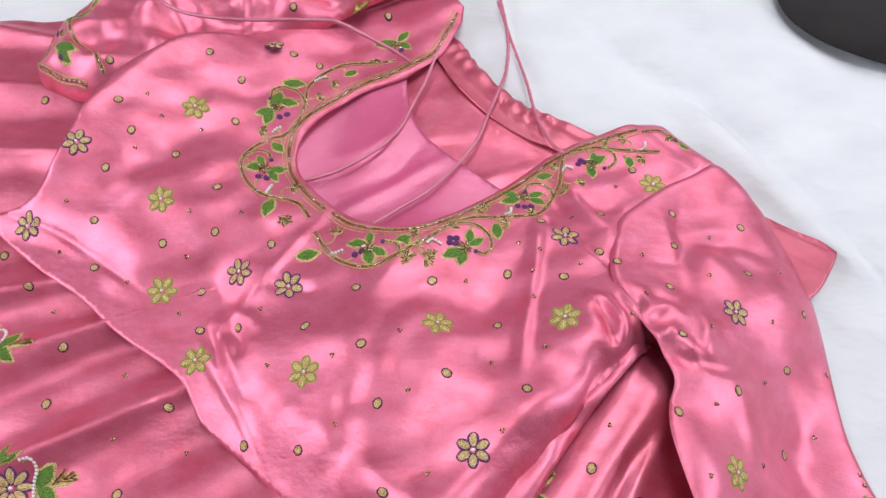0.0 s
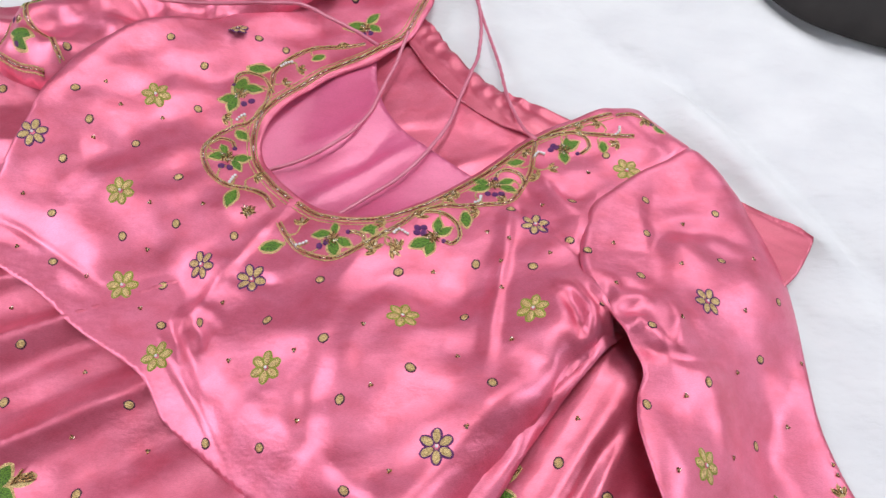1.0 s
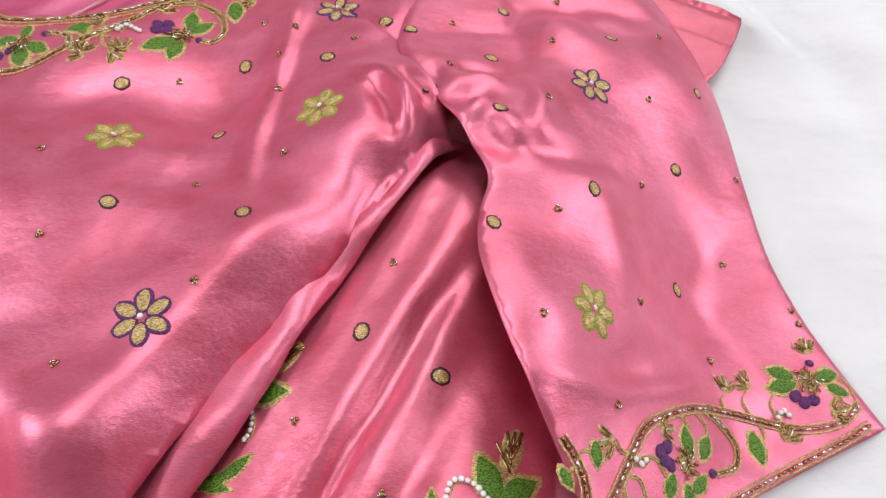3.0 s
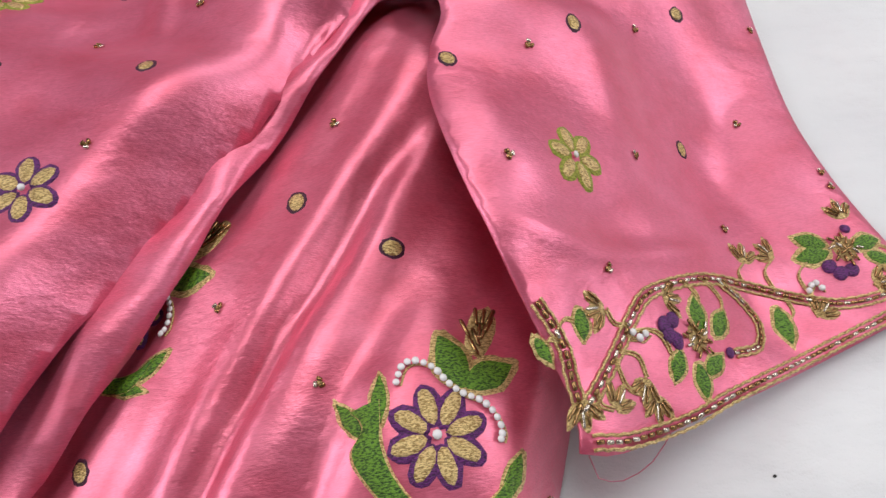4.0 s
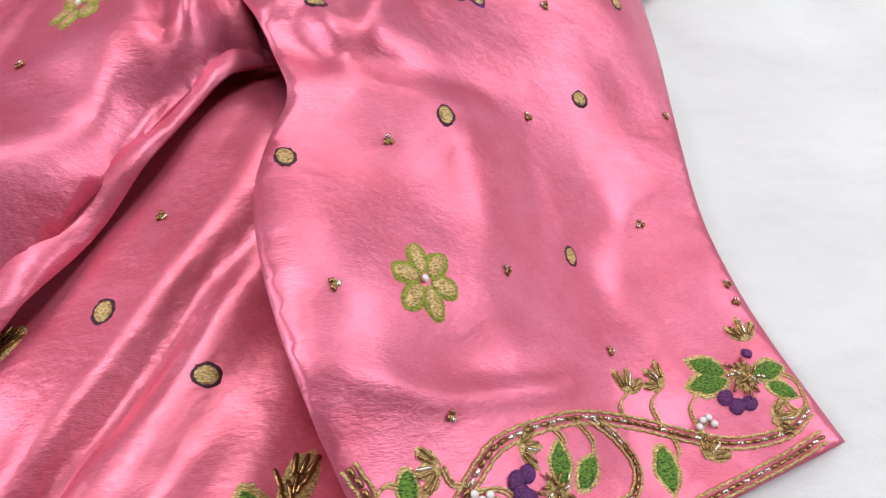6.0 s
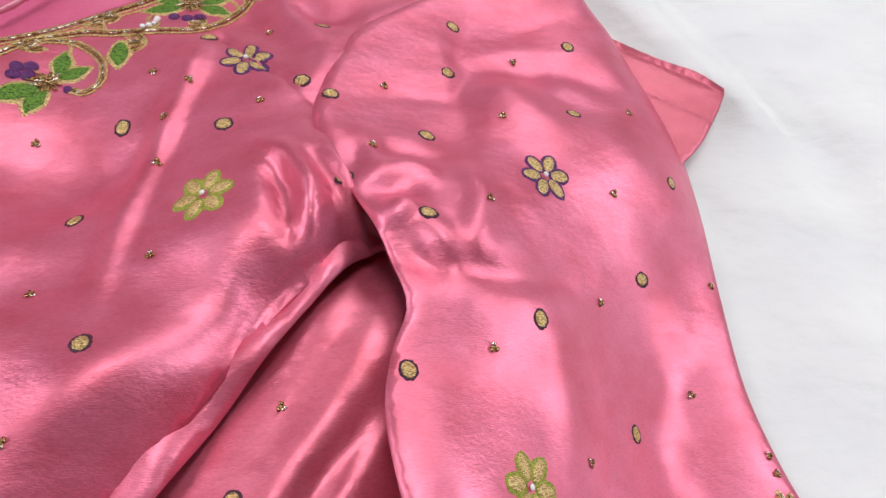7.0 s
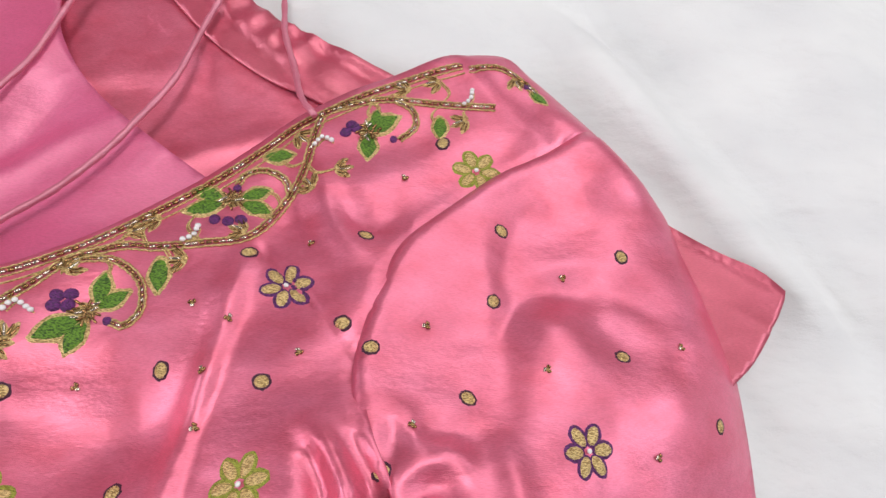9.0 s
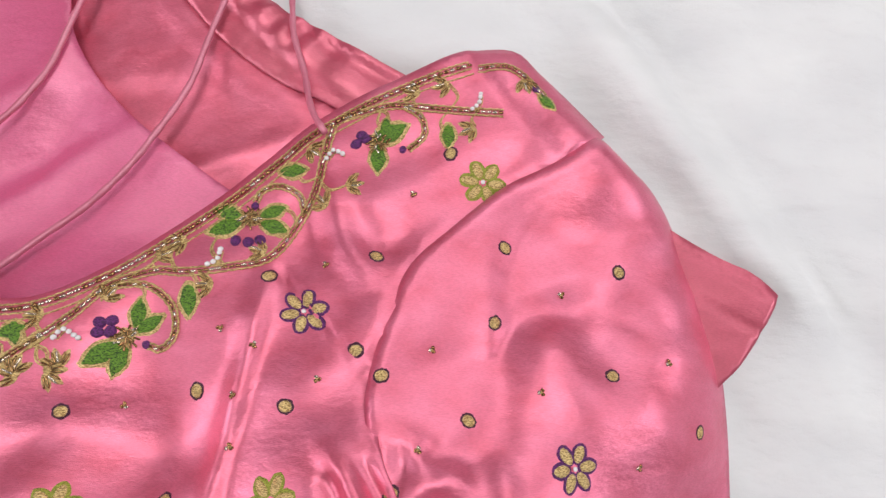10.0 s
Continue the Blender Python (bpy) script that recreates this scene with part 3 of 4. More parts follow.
# ---- embroidery ----
class Kit:
    """One motif, drawn flat as (x, y, height over the cloth); laid on the cloth later."""

    def __init__(self, name, label=""):
        self.name, self.label, self.v, self.f, self.m = name, label, [], [], []
        self.cuts = [(0, "")]

    def piece(self, name=""):
        """What follows is a piece of its own (with no name: the ground of the motif again)."""
        self.cuts.append((len(self.f), name))

    def ring(self, pts, h):
        k = len(self.v)
        self.v += [(x, y, h) for x, y in pts]
        return list(range(k, k + len(pts)))

    def skin(self, a, b, mat):
        n = len(a)
        for i in range(n):
            self.f.append((a[i], a[(i + 1) % n], b[(i + 1) % n], b[i]))
            self.m.append(mat)

    def dome(self, pts, h, mat, foot=-0.0004):
        """A padded patch of stitches inside an outline."""
        p = np.array(pts)
        c = p.mean(0)
        a, b = self.ring(p, foot), self.ring(c + (p - c) * 0.88, h * 0.75)
        d = self.ring(c + (p - c) * 0.45, h)
        self.skin(a, b, mat)
        self.skin(b, d, mat)
        self.f.append(tuple(d))
        self.m.append(mat)

    def strand(self, line, r, mat, sides=5, base=0.0):
        p = np.array(line)
        t = np.gradient(p, axis=0)
        t /= np.linalg.norm(t, axis=1)[:, None] + 1e-9
        nrm = np.stack([-t[:, 1], t[:, 0]], 1)
        last = None
        for q, n in zip(p, nrm):
            k = len(self.v)
            for j in range(sides):
                a = 2 * math.pi * j / sides
                self.v.append((q[0] + n[0] * r * math.cos(a), q[1] + n[1] * r * math.cos(a), base + r * (0.6 + math.sin(a))))
            now = list(range(k, k + sides))
            if last:
                self.skin(last, now, mat)
            else:
                self.f.append(tuple(now[::-1]))
                self.m.append(mat)
            last = now
        self.f.append(tuple(last))
        self.m.append(mat)

    def bugle(self, x, y, ang, length, r, mat, base=0.0, rise=0.0):
        """A cut tube bead lying on the cloth."""
        c, s = math.cos(ang), math.sin(ang)
        rings = []
        for u, k in ((-0.5, 0.55), (-0.38, 1.0), (0.38, 1.0), (0.5, 0.55)):
            ring = []
            for j in range(6):
                a = 2 * math.pi * j / 6 + 0.3
                o = r * k * math.cos(a)
                self.v.append((x + c * u * length - s * o, y + s * u * length + c * o, base + rise * (u + 0.5) + r * (0.8 + k * math.sin(a))))
                ring.append(len(self.v) - 1)
            rings.append(ring)
        for a, b in zip(rings[:-1], rings[1:]):
            self.skin(a, b, mat)
        self.f += [tuple(rings[0][::-1]), tuple(rings[-1])]
        self.m += [mat, mat]

    def pearl(self, x, y, r, mat, base=0.0):
        rows = []
        for i in range(1, 5):
            e = math.pi * i / 5
            rows.append(self.ring([(x + r * math.sin(e) * math.cos(j * math.pi / 4), y + r * math.sin(e) * math.sin(j * math.pi / 4)) for j in range(8)], base + r * (0.9 - math.cos(e))))
        for a, b in zip(rows[:-1], rows[1:]):
            self.skin(a, b, mat)
        self.f += [tuple(rows[0][::-1]), tuple(rows[-1])]
        self.m += [mat, mat]


STITCH = [GOLD, PURPLE, GREEN, OLIVE, BRONZE, SILVER, PEARL, MAROON]
G, P, GR, OL, BR, SI, PE, MA = range(8)
rng = random.Random(5)


def oval(x, y, ang, a, b, n=12, fray=0.0, tip=0.0):
    """An oval or, with tip, a pointed outline, with a frayed stitched edge."""
    out = []
    for i in range(n):
        t = 2 * math.pi * i / n
        k = 1 + fray * rng.uniform(-1, 1)
        u, w = a * math.cos(t) * k, b * math.sin(t) * k * (1 - tip * max(0, math.cos(t)) ** 1.5) * (1 - 0.35 * tip * max(0, -math.cos(t)))
        out.append((x + u * math.cos(ang) - w * math.sin(ang), y + u * math.sin(ang) + w * math.cos(ang)))
    return out


def flower(x, y, edge, size=0.0112, petals=6, turn=0.0):
    k = Kit("flower_motif", "gold flower outlined in purple" if edge == P else "gold flower outlined in olive green")
    for i in range(petals):
        a = turn + 2 * math.pi * i / petals
        c, s = math.cos(a), math.sin(a)
        k.dome(oval(x + c * size * 0.58, y + s * size * 0.58, a, size * 0.47, size * (0.35 if petals < 8 else 0.30), 14, 0.07), 0.0005, edge)
    for i in range(petals):
        a = turn + 2 * math.pi * i / petals
        c, s = math.cos(a), math.sin(a)
        k.piece("petal")
        k.dome(oval(x + c * size * 0.57, y + s * size * 0.57, a, size * 0.39, size * ((0.235 if petals < 8 else 0.185) if edge == P else 0.21), 10, 0.06), 0.0009, G, 0.0)
    k.piece("pearl")
    k.pearl(x, y, size * 0.10, PE, 0.0006)
    return k


def dot(x, y, size=0.0036, turn=0.0):
    k = Kit("dot_motif", "gold dot ringed in dark maroon")
    k.dome(oval(x, y, turn, size * 1.20, size * 1.02, 24, 0.08), 0.0004, MA)
    k.piece("gold_centre")
    k.dome(oval(x, y, turn, size * 0.92, size * 0.76, 12, 0.05), 0.0007, G, 0.0)
    for i in range(4):
        o = (i - 1.5) * size * 0.36
        k.strand([(x - math.sin(turn) * o - math.cos(turn) * size * 0.6 * (1 - abs(i - 1.5) * 0.22), y + math.cos(turn) * o - math.sin(turn) * size * 0.6 * (1 - abs(i - 1.5) * 0.22)),
                  (x - math.sin(turn) * o + math.cos(turn) * size * 0.6 * (1 - abs(i - 1.5) * 0.22), y + math.cos(turn) * o + math.sin(turn) * size * 0.6 * (1 - abs(i - 1.5) * 0.22))], 0.00028, G, 4, 0.0004)
    return k


def cluster(x, y, size=0.0012):
    k = Kit("crystal_stud", "three small bronze and clear beads")
    t = rng.uniform(0, 6.3)
    k.dome(oval(x, y, t, size * 0.9, size * 0.8, 8), 0.0003, G)
    for i in range(3):
        a = t + i * 2.1
        k.piece("bead")
        k.bugle(x + size * 0.95 * math.cos(a), y + size * 0.95 * math.sin(a), a + 1.2, size * 1.5, size * 0.55, (SI, BR, BR)[i])
    return k


def leaf(x0, y0, x1, y1, mat=GR, wide=0.5, min_len=0.007):
    k = Kit("leaf_motif", "green stitched leaf edged in gold")
    a = math.atan2(y1 - y0, x1 - x0)
    n = max(min_len, math.hypot(x1 - x0, y1 - y0)) * 0.60
    x, y = (x0 + x1) / 2, (y0 + y1) / 2
    k.dome(oval(x, y, a, n * 1.27, n * wide * 1.52, 22, 0.07, 0.55), 0.0004, G)
    k.piece("leaf_filling")
    k.dome(oval(x, y, a, n, n * wide * 1.05, 20, 0.07, 0.6), 0.0008, mat, 0.0)
    return k


def blob(x, y, r, mat=P):
    k = Kit("petal_motif", "purple stitched petal")
    k.dome(oval(x, y, rng.uniform(0, 3), r * 1.05, r * 0.9, 12, 0.06), 0.0011, mat)
    return k


def spray(x, y, size=0.0070):
    """A tuft of bronze bugle beads at the heart of a leaf cluster."""
    k = Kit("bead_spray", "tuft of bronze bugle beads")
    t = rng.uniform(0, 6.3)
    k.dome(oval(x, y, t, size * 0.7, size * 0.6, 12, 0.15), 0.0005, G)
    for i in range(18):
        a, d = t + i * 2.4, size * 0.8 * math.sqrt(i / 18)
        k.piece("bead")
        k.bugle(x + d * math.cos(a), y + d * math.sin(a), a + rng.uniform(-0.6, 0.6), 0.0030, 0.00055, (BR, BR, BR, SI)[i % 4], 0.0006, rng.uniform(-0.0006, 0.001))
    return k


def sprig(x, y, turn, size=0.0086):
    """A small bronze bud: three pointed leaves of bugle beads edged in gold."""
    k = Kit("sprig_motif", "bronze bead sprig edged in gold")
    for o in (-0.75, 0.0, 0.75):
        a = turn + o
        c, s = math.cos(a), math.sin(a)
        k.dome(oval(x + c * size * 0.55, y + s * size * 0.55, a, size * 0.58, size * 0.27, 12, 0.08, 0.5), 0.0004, G)
    for o in (-0.75, 0.0, 0.75):
        a = turn + o
        c, s = math.cos(a), math.sin(a)
        for j in (-1, 1):
            k.piece("bead")
            k.bugle(x + c * size * 0.58 - s * j * size * 0.09, y + s * size * 0.58 + c * j * size * 0.09, a + 0.1 * j, size * 0.62, 0.0005, BR if j > 0 or o else SI, 0.0003)
    return k


def beaded(name, label, points, beads=True, r=0.00075, gap=0.0028, side=0.0018):
    """A row of bugle beads couched between two gold threads."""
    k = Kit(name, label)
    line = curve(points, 0.0014)
    t = np.gradient(line, axis=0)
    t /= np.linalg.norm(t, axis=1)[:, None] + 1e-9
    nrm = np.stack([-t[:, 1], t[:, 0]], 1)
    for o in (-side, side):
        wob = np.array([o + 0.00022 * math.sin(2.3 * i) for i in range(len(line))])
        k.strand(line + nrm * wob[:, None], 0.00055, G, 5)
    far = np.r_[0, np.cumsum(np.linalg.norm(np.diff(line, axis=0), axis=1))]
    s = gap * 0.5
    while s < far[-1]:
        x, y = np.interp(s, far, line[:, 0]), np.interp(s, far, line[:, 1])
        a = math.atan2(np.interp(s, far, t[:, 1]), np.interp(s, far, t[:, 0]))
        k.piece("bead")
        k.bugle(x, y, a + rng.uniform(-0.12, 0.12), gap * 0.9, r, SI if rng.random() < 0.38 else BR, 0.0001)
        s += gap * rng.uniform(0.98, 1.08)
    return k


def pearls(points, r=0.0013):
    k = Kit("pearl_arc", "short row of white pearl beads")
    line = curve(points, 0.0004)
    far = np.r_[0, np.cumsum(np.linalg.norm(np.diff(line, axis=0), axis=1))]
    k.strand(line + np.array([0.0011, -0.0011]), 0.0004, G, 5)
    for s in np.arange(0, far[-1] + r, 2.05 * r):
        k.piece("pearl")
        k.pearl(np.interp(s, far, line[:, 0]), np.interp(s, far, line[:, 1]), r * rng.uniform(0.9, 1.08), PE, 0.0002)
    return k


def stitch(name, v, f, m, parent, label=""):
    used = sorted(set(m))
    keep = sorted({i for q in f for i in q})
    at = {i: n for n, i in enumerate(keep)}
    me = bpy.data.meshes.new(name)
    me.from_pydata([v[i] for i in keep], [], [tuple(at[i] for i in q) for q in f])
    for u in used:
        me.materials.append(STITCH[u])
    me.polygons.foreach_set("material_index", [used.index(u) for u in m])
    me.polygons.foreach_set("use_smooth", [True] * len(f))
    me.update()
    ob = new(name, me)
    ob.parent = parent
    return tagged(ob, label)


def stem(x, y, lines, bow=0.25):
    """A gold thread stem from a motif to the nearest vine."""
    p = np.vstack([curve(q, 0.002) for q in lines])
    d = np.hypot(p[:, 0] - x, p[:, 1] - y)
    i = int(d.argmin())
    if not 0.003 < d[i] < 0.022:
        return []
    k = Kit("thread_stem", "gold thread stem")
    mx, my = (x + p[i, 0]) / 2 - (p[i, 1] - y) * bow, (y + p[i, 1]) / 2 + (p[i, 0] - x) * bow
    line = curve([(x, y), (mx, my), tuple(p[i])], 0.0012)
    for o in (-0.0004, 0.0004):
        k.strand(line + o, 0.00042, G, 5)
    return [k]


def sew(kits, parent, height):
    """Lay motifs on the cloth, true to size on its slopes, and hang them under the garment with their pieces."""
    mid = np.array([np.mean([p[:2] for p in k.v], 0) for k in kits])
    e = 0.004
    gx = (height(mid[:, 0] + e, mid[:, 1]) - height(mid[:, 0] - e, mid[:, 1])) / (2 * e)
    gy = (height(mid[:, 0], mid[:, 1] + e) - height(mid[:, 0], mid[:, 1] - e)) / (2 * e)
    flat = []
    for k, c, a, b in zip(kits, mid, gx, gy):
        p = np.array(k.v)
        g = math.hypot(a, b)
        if g > 0.02 and not any(w in k.name for w in ("vine", "edging", "leaf", "crescent", "arc", "thread")):
            off = (p[:, 0] - c[0]) * a / g + (p[:, 1] - c[1]) * b / g
            off = off * (1 / math.sqrt(1 + min(g, 1.0) ** 2) - 1)
            p[:, 0] += off * a / g
            p[:, 1] += off * b / g
        flat.append(p)
    at = np.vstack(flat)
    at[:, 2] += height(at[:, 0], at[:, 1])
    i = 0
    for k in kits:
        v = [tuple(p) for p in at[i:i + len(k.v)]]
        i += len(k.v)
        ends = [c[0] for c in k.cuts[1:]] + [len(k.f)]
        base = [j for (s, name), n in zip(k.cuts, ends) if not name for j in range(s, n)]
        ob = stitch(k.name, v, [k.f[j] for j in base], [k.m[j] for j in base], parent, k.label)
        for (s, name), n in zip(k.cuts, ends):
            if name and n > s:
                stitch(name, v, k.f[s:n], k.m[s:n], ob)


FRONT_PURPLE = [(-0.147, 0.295), (-0.106, 0.28), (0.0305, 0.149), (-0.3271, 0.3396), (-0.2903, 0.4034), (0.108, 0.322), (-0.0773, 0.1064)]
FRONT_OLIVE = [(-0.202, 0.447), (-0.2155, 0.3549), (-0.208, 0.283), (-0.1717, 0.2256), (0.008, 0.242), (0.098, 0.244), (-0.0852, 0.2074), (0.192, 0.385)]
SLEEVE_PURPLE = [(0.2245, 0.252)]
SLEEVE_OLIVE = [(0.199, 0.137)]
FRONT_DOTS = [(-0.2625, 0.4436), (-0.2491, 0.4177), (-0.212, 0.4), (-0.172, 0.367), (-0.1691, 0.4398), (-0.1972, 0.5053), (-0.1283, 0.5258), (-0.1044, 0.5187), (-0.1692, 0.4844), (-0.2695, 0.3401), (-0.2106, 0.3193), (-0.1691, 0.3274), (-0.123, 0.316), (-0.266, 0.304), (-0.1775, 0.2825), (-0.1416, 0.2485), (-0.0878, 0.2423), (-0.173, 0.25), (-0.053, 0.2737), (0.0037, 0.2809), (0.051, 0.243), (-0.045, 0.223), (0.014, 0.2), (0.067, 0.189), (-0.0318, 0.1811), (-0.0852, 0.155), (-0.1264, 0.1619), (-0.026, 0.1241), (-0.2655, 0.3838), (0.1401, 0.3475), (0.0908, 0.339), (0.1316, 0.3039), (0.102, 0.281), (0.061, 0.288), (0.1765, 0.4003), (-0.1073, 0.1082)]
SLEEVE_DOTS = [(0.201, 0.351), (0.255, 0.338), (0.194, 0.315), (0.246, 0.29), (0.18, 0.273), (0.2895, 0.2625), (0.1431, 0.293), (0.1473, 0.2464), (0.175, 0.226), (0.265, 0.217), (0.211, 0.191), (0.164, 0.173), (0.251, 0.157)]
SKIRT_DOTS = [(-0.2761, 0.2384), (-0.2806, 0.1967), (-0.1874, 0.1919), (-0.2141, 0.1324), (-0.3145, 0.2881), (-0.3502, 0.3218), (-0.3592, 0.4844), (0.1085, 0.1420), (0.1375, 0.1205), (0.0329, 0.0701)]
FRONT_BEADS = [(-0.1954, 0.427), (-0.2451, 0.4037), (-0.2403, 0.4519), (-0.2271, 0.4334), (-0.1903, 0.3435), (-0.1495, 0.3429), (-0.1904, 0.3086), (-0.2948, 0.357), (-0.2972, 0.3177), (-0.2363, 0.2904), (-0.1909, 0.2641), (-0.1255, 0.2619), (-0.1125, 0.2144), (-0.0653, 0.2167), (-0.0184, 0.233), (-0.0596, 0.1693), (-0.0117, 0.1893), (0.0453, 0.2107), (0.0819, 0.2216), (0.0494, 0.1609), (0.0016, 0.1347), (0.0707, 0.3153), (0.0867, 0.3076), (0.1154, 0.2922), (0.0789, 0.2864), (0.0784, 0.2648), (0.1162, 0.3442), (0.1577, 0.3784), (0.0293, 0.2824)]
SLEEVE_BEADS = [(0.2266, 0.3277), (0.1652, 0.3034), (0.2123, 0.2839), (0.2744, 0.2949), (0.1584, 0.2627), (0.2555, 0.2496), (0.1979, 0.2333), (0.2424, 0.2047), (0.1928, 0.1805), (0.283, 0.173), (0.3062, 0.2211), (0.3103, 0.1471), (0.176, 0.132), (0.2251, 0.1454), (0.3114, 0.1399), (0.259, 0.124), (0.202, 0.101)]
SKIRT_BEADS = [(-0.2274, 0.2186), (-0.2242, 0.1702), (-0.1719, 0.1612), (-0.2953, 0.2705), (-0.328, 0.4062), (0.1236, 0.17), (0.0809, 0.1106), (0.1118, 0.0797), (0.1751, 0.0409)]
FAR_DOTS = [(-0.2846, 0.4953), (-0.0379, 0.5408), (-0.1296, 0.5676), (-0.1542, 0.5431)]
NECK_LEAVES_A = [(0.1394, 0.4078, 0.1535, 0.4154), (0.1409, 0.4042, 0.1403, 0.3913), (0.1436, 0.4108, 0.1449, 0.4194), (0.1758, 0.4154, 0.1755, 0.4043), (0.0745, 0.3658, 0.0612, 0.3614), (0.0741, 0.3695, 0.0628, 0.3734), (0.0851, 0.3659, 0.0964, 0.3615), (0.0849, 0.3697, 0.0954, 0.3734), (0.093, 0.392, 0.1048, 0.3929), (0.0543, 0.3354, 0.0555, 0.322), (0.0324, 0.3176, 0.0339, 0.3291), (0.0338, 0.315, 0.043, 0.3213), (0.026, 0.3091, 0.013, 0.3018), (0.0288, 0.3076, 0.0245, 0.2962), (-0.0182, 0.3199, -0.0157, 0.3102)]
NECK_LEAVES_B = [(-0.1348, 0.4672, -0.1199, 0.4661), (-0.1388, 0.4597, -0.1371, 0.4802), (-0.1399, 0.4564, -0.1531, 0.453), (-0.1409, 0.4562, -0.1443, 0.4423), (-0.1336, 0.494, -0.1172, 0.4945), (-0.138, 0.3939, -0.1516, 0.3894), (-0.1401, 0.3957, -0.145, 0.4039), (-0.1327, 0.3893, -0.1207, 0.3927), (-0.1333, 0.3877, -0.1266, 0.3788), (-0.1355, 0.4216, -0.1261, 0.412), (-0.1275, 0.3563, -0.1301, 0.3409), (-0.1004, 0.3048, -0.0857, 0.3074), (-0.0492, 0.3138, -0.0613, 0.3138), (-0.0448, 0.3134, -0.0454, 0.3231), (-0.0466, 0.3082, -0.0435, 0.2938), (-0.0422, 0.3077, -0.0323, 0.3016), (-0.0237, 0.3148, -0.0132, 0.3177), (-0.0346, 0.5607, -0.0525, 0.5578), (-0.032, 0.5642, -0.0226, 0.5724), (-0.0291, 0.5604, -0.0205, 0.5529), (-0.071, 0.5183, -0.08, 0.5115)]
NECK_PURPLE = [(0.1297, 0.4055), (0.1347, 0.4084), (0.1323, 0.4103), (0.0736, 0.357), (0.0794, 0.356), (0.0847, 0.357), (0.017, 0.3147), (0.0177, 0.3191), (0.0225, 0.3199), (0.0221, 0.315), (-0.133, 0.45), (-0.1269, 0.4532), (-0.1414, 0.3811), (-0.135, 0.3803), (-0.0561, 0.303), (-0.0509, 0.306), (-0.0355, 0.5496), (-0.0288, 0.551)]
NECK_DOTS = [(0.1526, 0.4031), (0.0811, 0.3745), (0.0375, 0.3088), (-0.1441, 0.4708), (-0.134, 0.4004), (-0.0346, 0.3136)]
NECK_SPRAYS = [(0.1403, 0.4062), (0.0795, 0.3681), (0.0289, 0.3124), (-0.1363, 0.46), (-0.1383, 0.3904), (-0.0466, 0.3082), (-0.1141, 0.3365), (-0.0346, 0.557)]
NECK_SPRIGS = [(0.1251, 0.3834), (0.1769, 0.4388), (0.1614, 0.4337), (0.1893, 0.4143), (0.1057, 0.4046), (0.1161, 0.3726), (0.0506, 0.3576), (0.038, 0.3494), (0.0656, 0.3355), (0.0034, 0.2992), (-0.0129, 0.2962), (-0.0066, 0.3225), (0.0177, 0.3289), (0.0882, 0.3505), (-0.1494, 0.4349), (-0.0929, 0.4975), (-0.1143, 0.3732), (-0.0724, 0.3239), (-0.002, 0.2983), (-0.0157, 0.2977), (-0.104, 0.4779), (-0.0558, 0.5365)]
NECK_PEARLS = [(0.1882, 0.4243, 0.1917, 0.4275, 0.1927, 0.4323), (0.1154, 0.3979, 0.1187, 0.4021, 0.1232, 0.4001), (0.0627, 0.3451, 0.0666, 0.3473, 0.0677, 0.3524), (0.0002, 0.3128, 0.0035, 0.3164, 0.0101, 0.3124), (-0.1367, 0.4328, -0.1341, 0.4365, -0.1304, 0.438), (-0.1326, 0.3651, -0.1307, 0.37, -0.1286, 0.3735), (-0.107, 0.5, -0.1027, 0.5038, -0.0978, 0.5062), (-0.0741, 0.3058, -0.0697, 0.3064, -0.0653, 0.3085)]
VINE_SHOULDER = [(0.2038, 0.4214), (0.1866, 0.4233), (0.1665, 0.4251), (0.1492, 0.4268), (0.135, 0.4237), (0.1222, 0.4195)]
CURL_SHOULDER = [(0.1535, 0.4262), (0.1621, 0.4201), (0.1634, 0.4106), (0.1554, 0.4028)]
VINE_NECK = [(0.1185, 0.4175), (0.1145, 0.4008), (0.1108, 0.3831), (0.1037, 0.3682), (0.091, 0.3489), (0.0706, 0.3436), (0.0528, 0.3418), (0.0372, 0.3425), (0.019, 0.3356), (0.0058, 0.3228), (-0.0065, 0.3127), (-0.0229, 0.3021)]
CURL_NECK = [(0.1051, 0.3696), (0.1021, 0.3796), (0.0924, 0.3846), (0.0842, 0.3821), (0.0813, 0.3763)]
CURL_FRONT = [(0.0204, 0.3358), (0.0357, 0.3357), (0.0472, 0.3265), (0.0498, 0.3137), (0.0444, 0.3068), (0.0386, 0.3084)]
VINE_FRONT = [(-0.0053, 0.3149), (-0.0223, 0.3019), (-0.0456, 0.2914), (-0.0682, 0.2988), (-0.0819, 0.3138), (-0.0902, 0.3278)]
CURL_CENTRE = [(-0.0223, 0.3019), (-0.0225, 0.309), (-0.0293, 0.3133), (-0.0337, 0.3135)]
VINE_FAR = [(-0.0954, 0.3412), (-0.1049, 0.3539), (-0.1189, 0.3593), (-0.1354, 0.3628), (-0.1481, 0.3725), (-0.1557, 0.3868), (-0.1568, 0.4003), (-0.1506, 0.4163), (-0.138, 0.4266), (-0.1263, 0.4308), (-0.1155, 0.4471), (-0.1122, 0.4717), (-0.1115, 0.4939), (-0.0968, 0.513), (-0.0769, 0.5273), (-0.0555, 0.5304), (-0.0339, 0.5358)]
CURL_FAR = [(-0.1563, 0.4024), (-0.1476, 0.412), (-0.1381, 0.4095), (-0.1342, 0.4017)]
CURL_FAR_TOP = [(-0.1099, 0.4646), (-0.1192, 0.4812), (-0.1332, 0.489), (-0.1426, 0.4838), (-0.1435, 0.4728)]
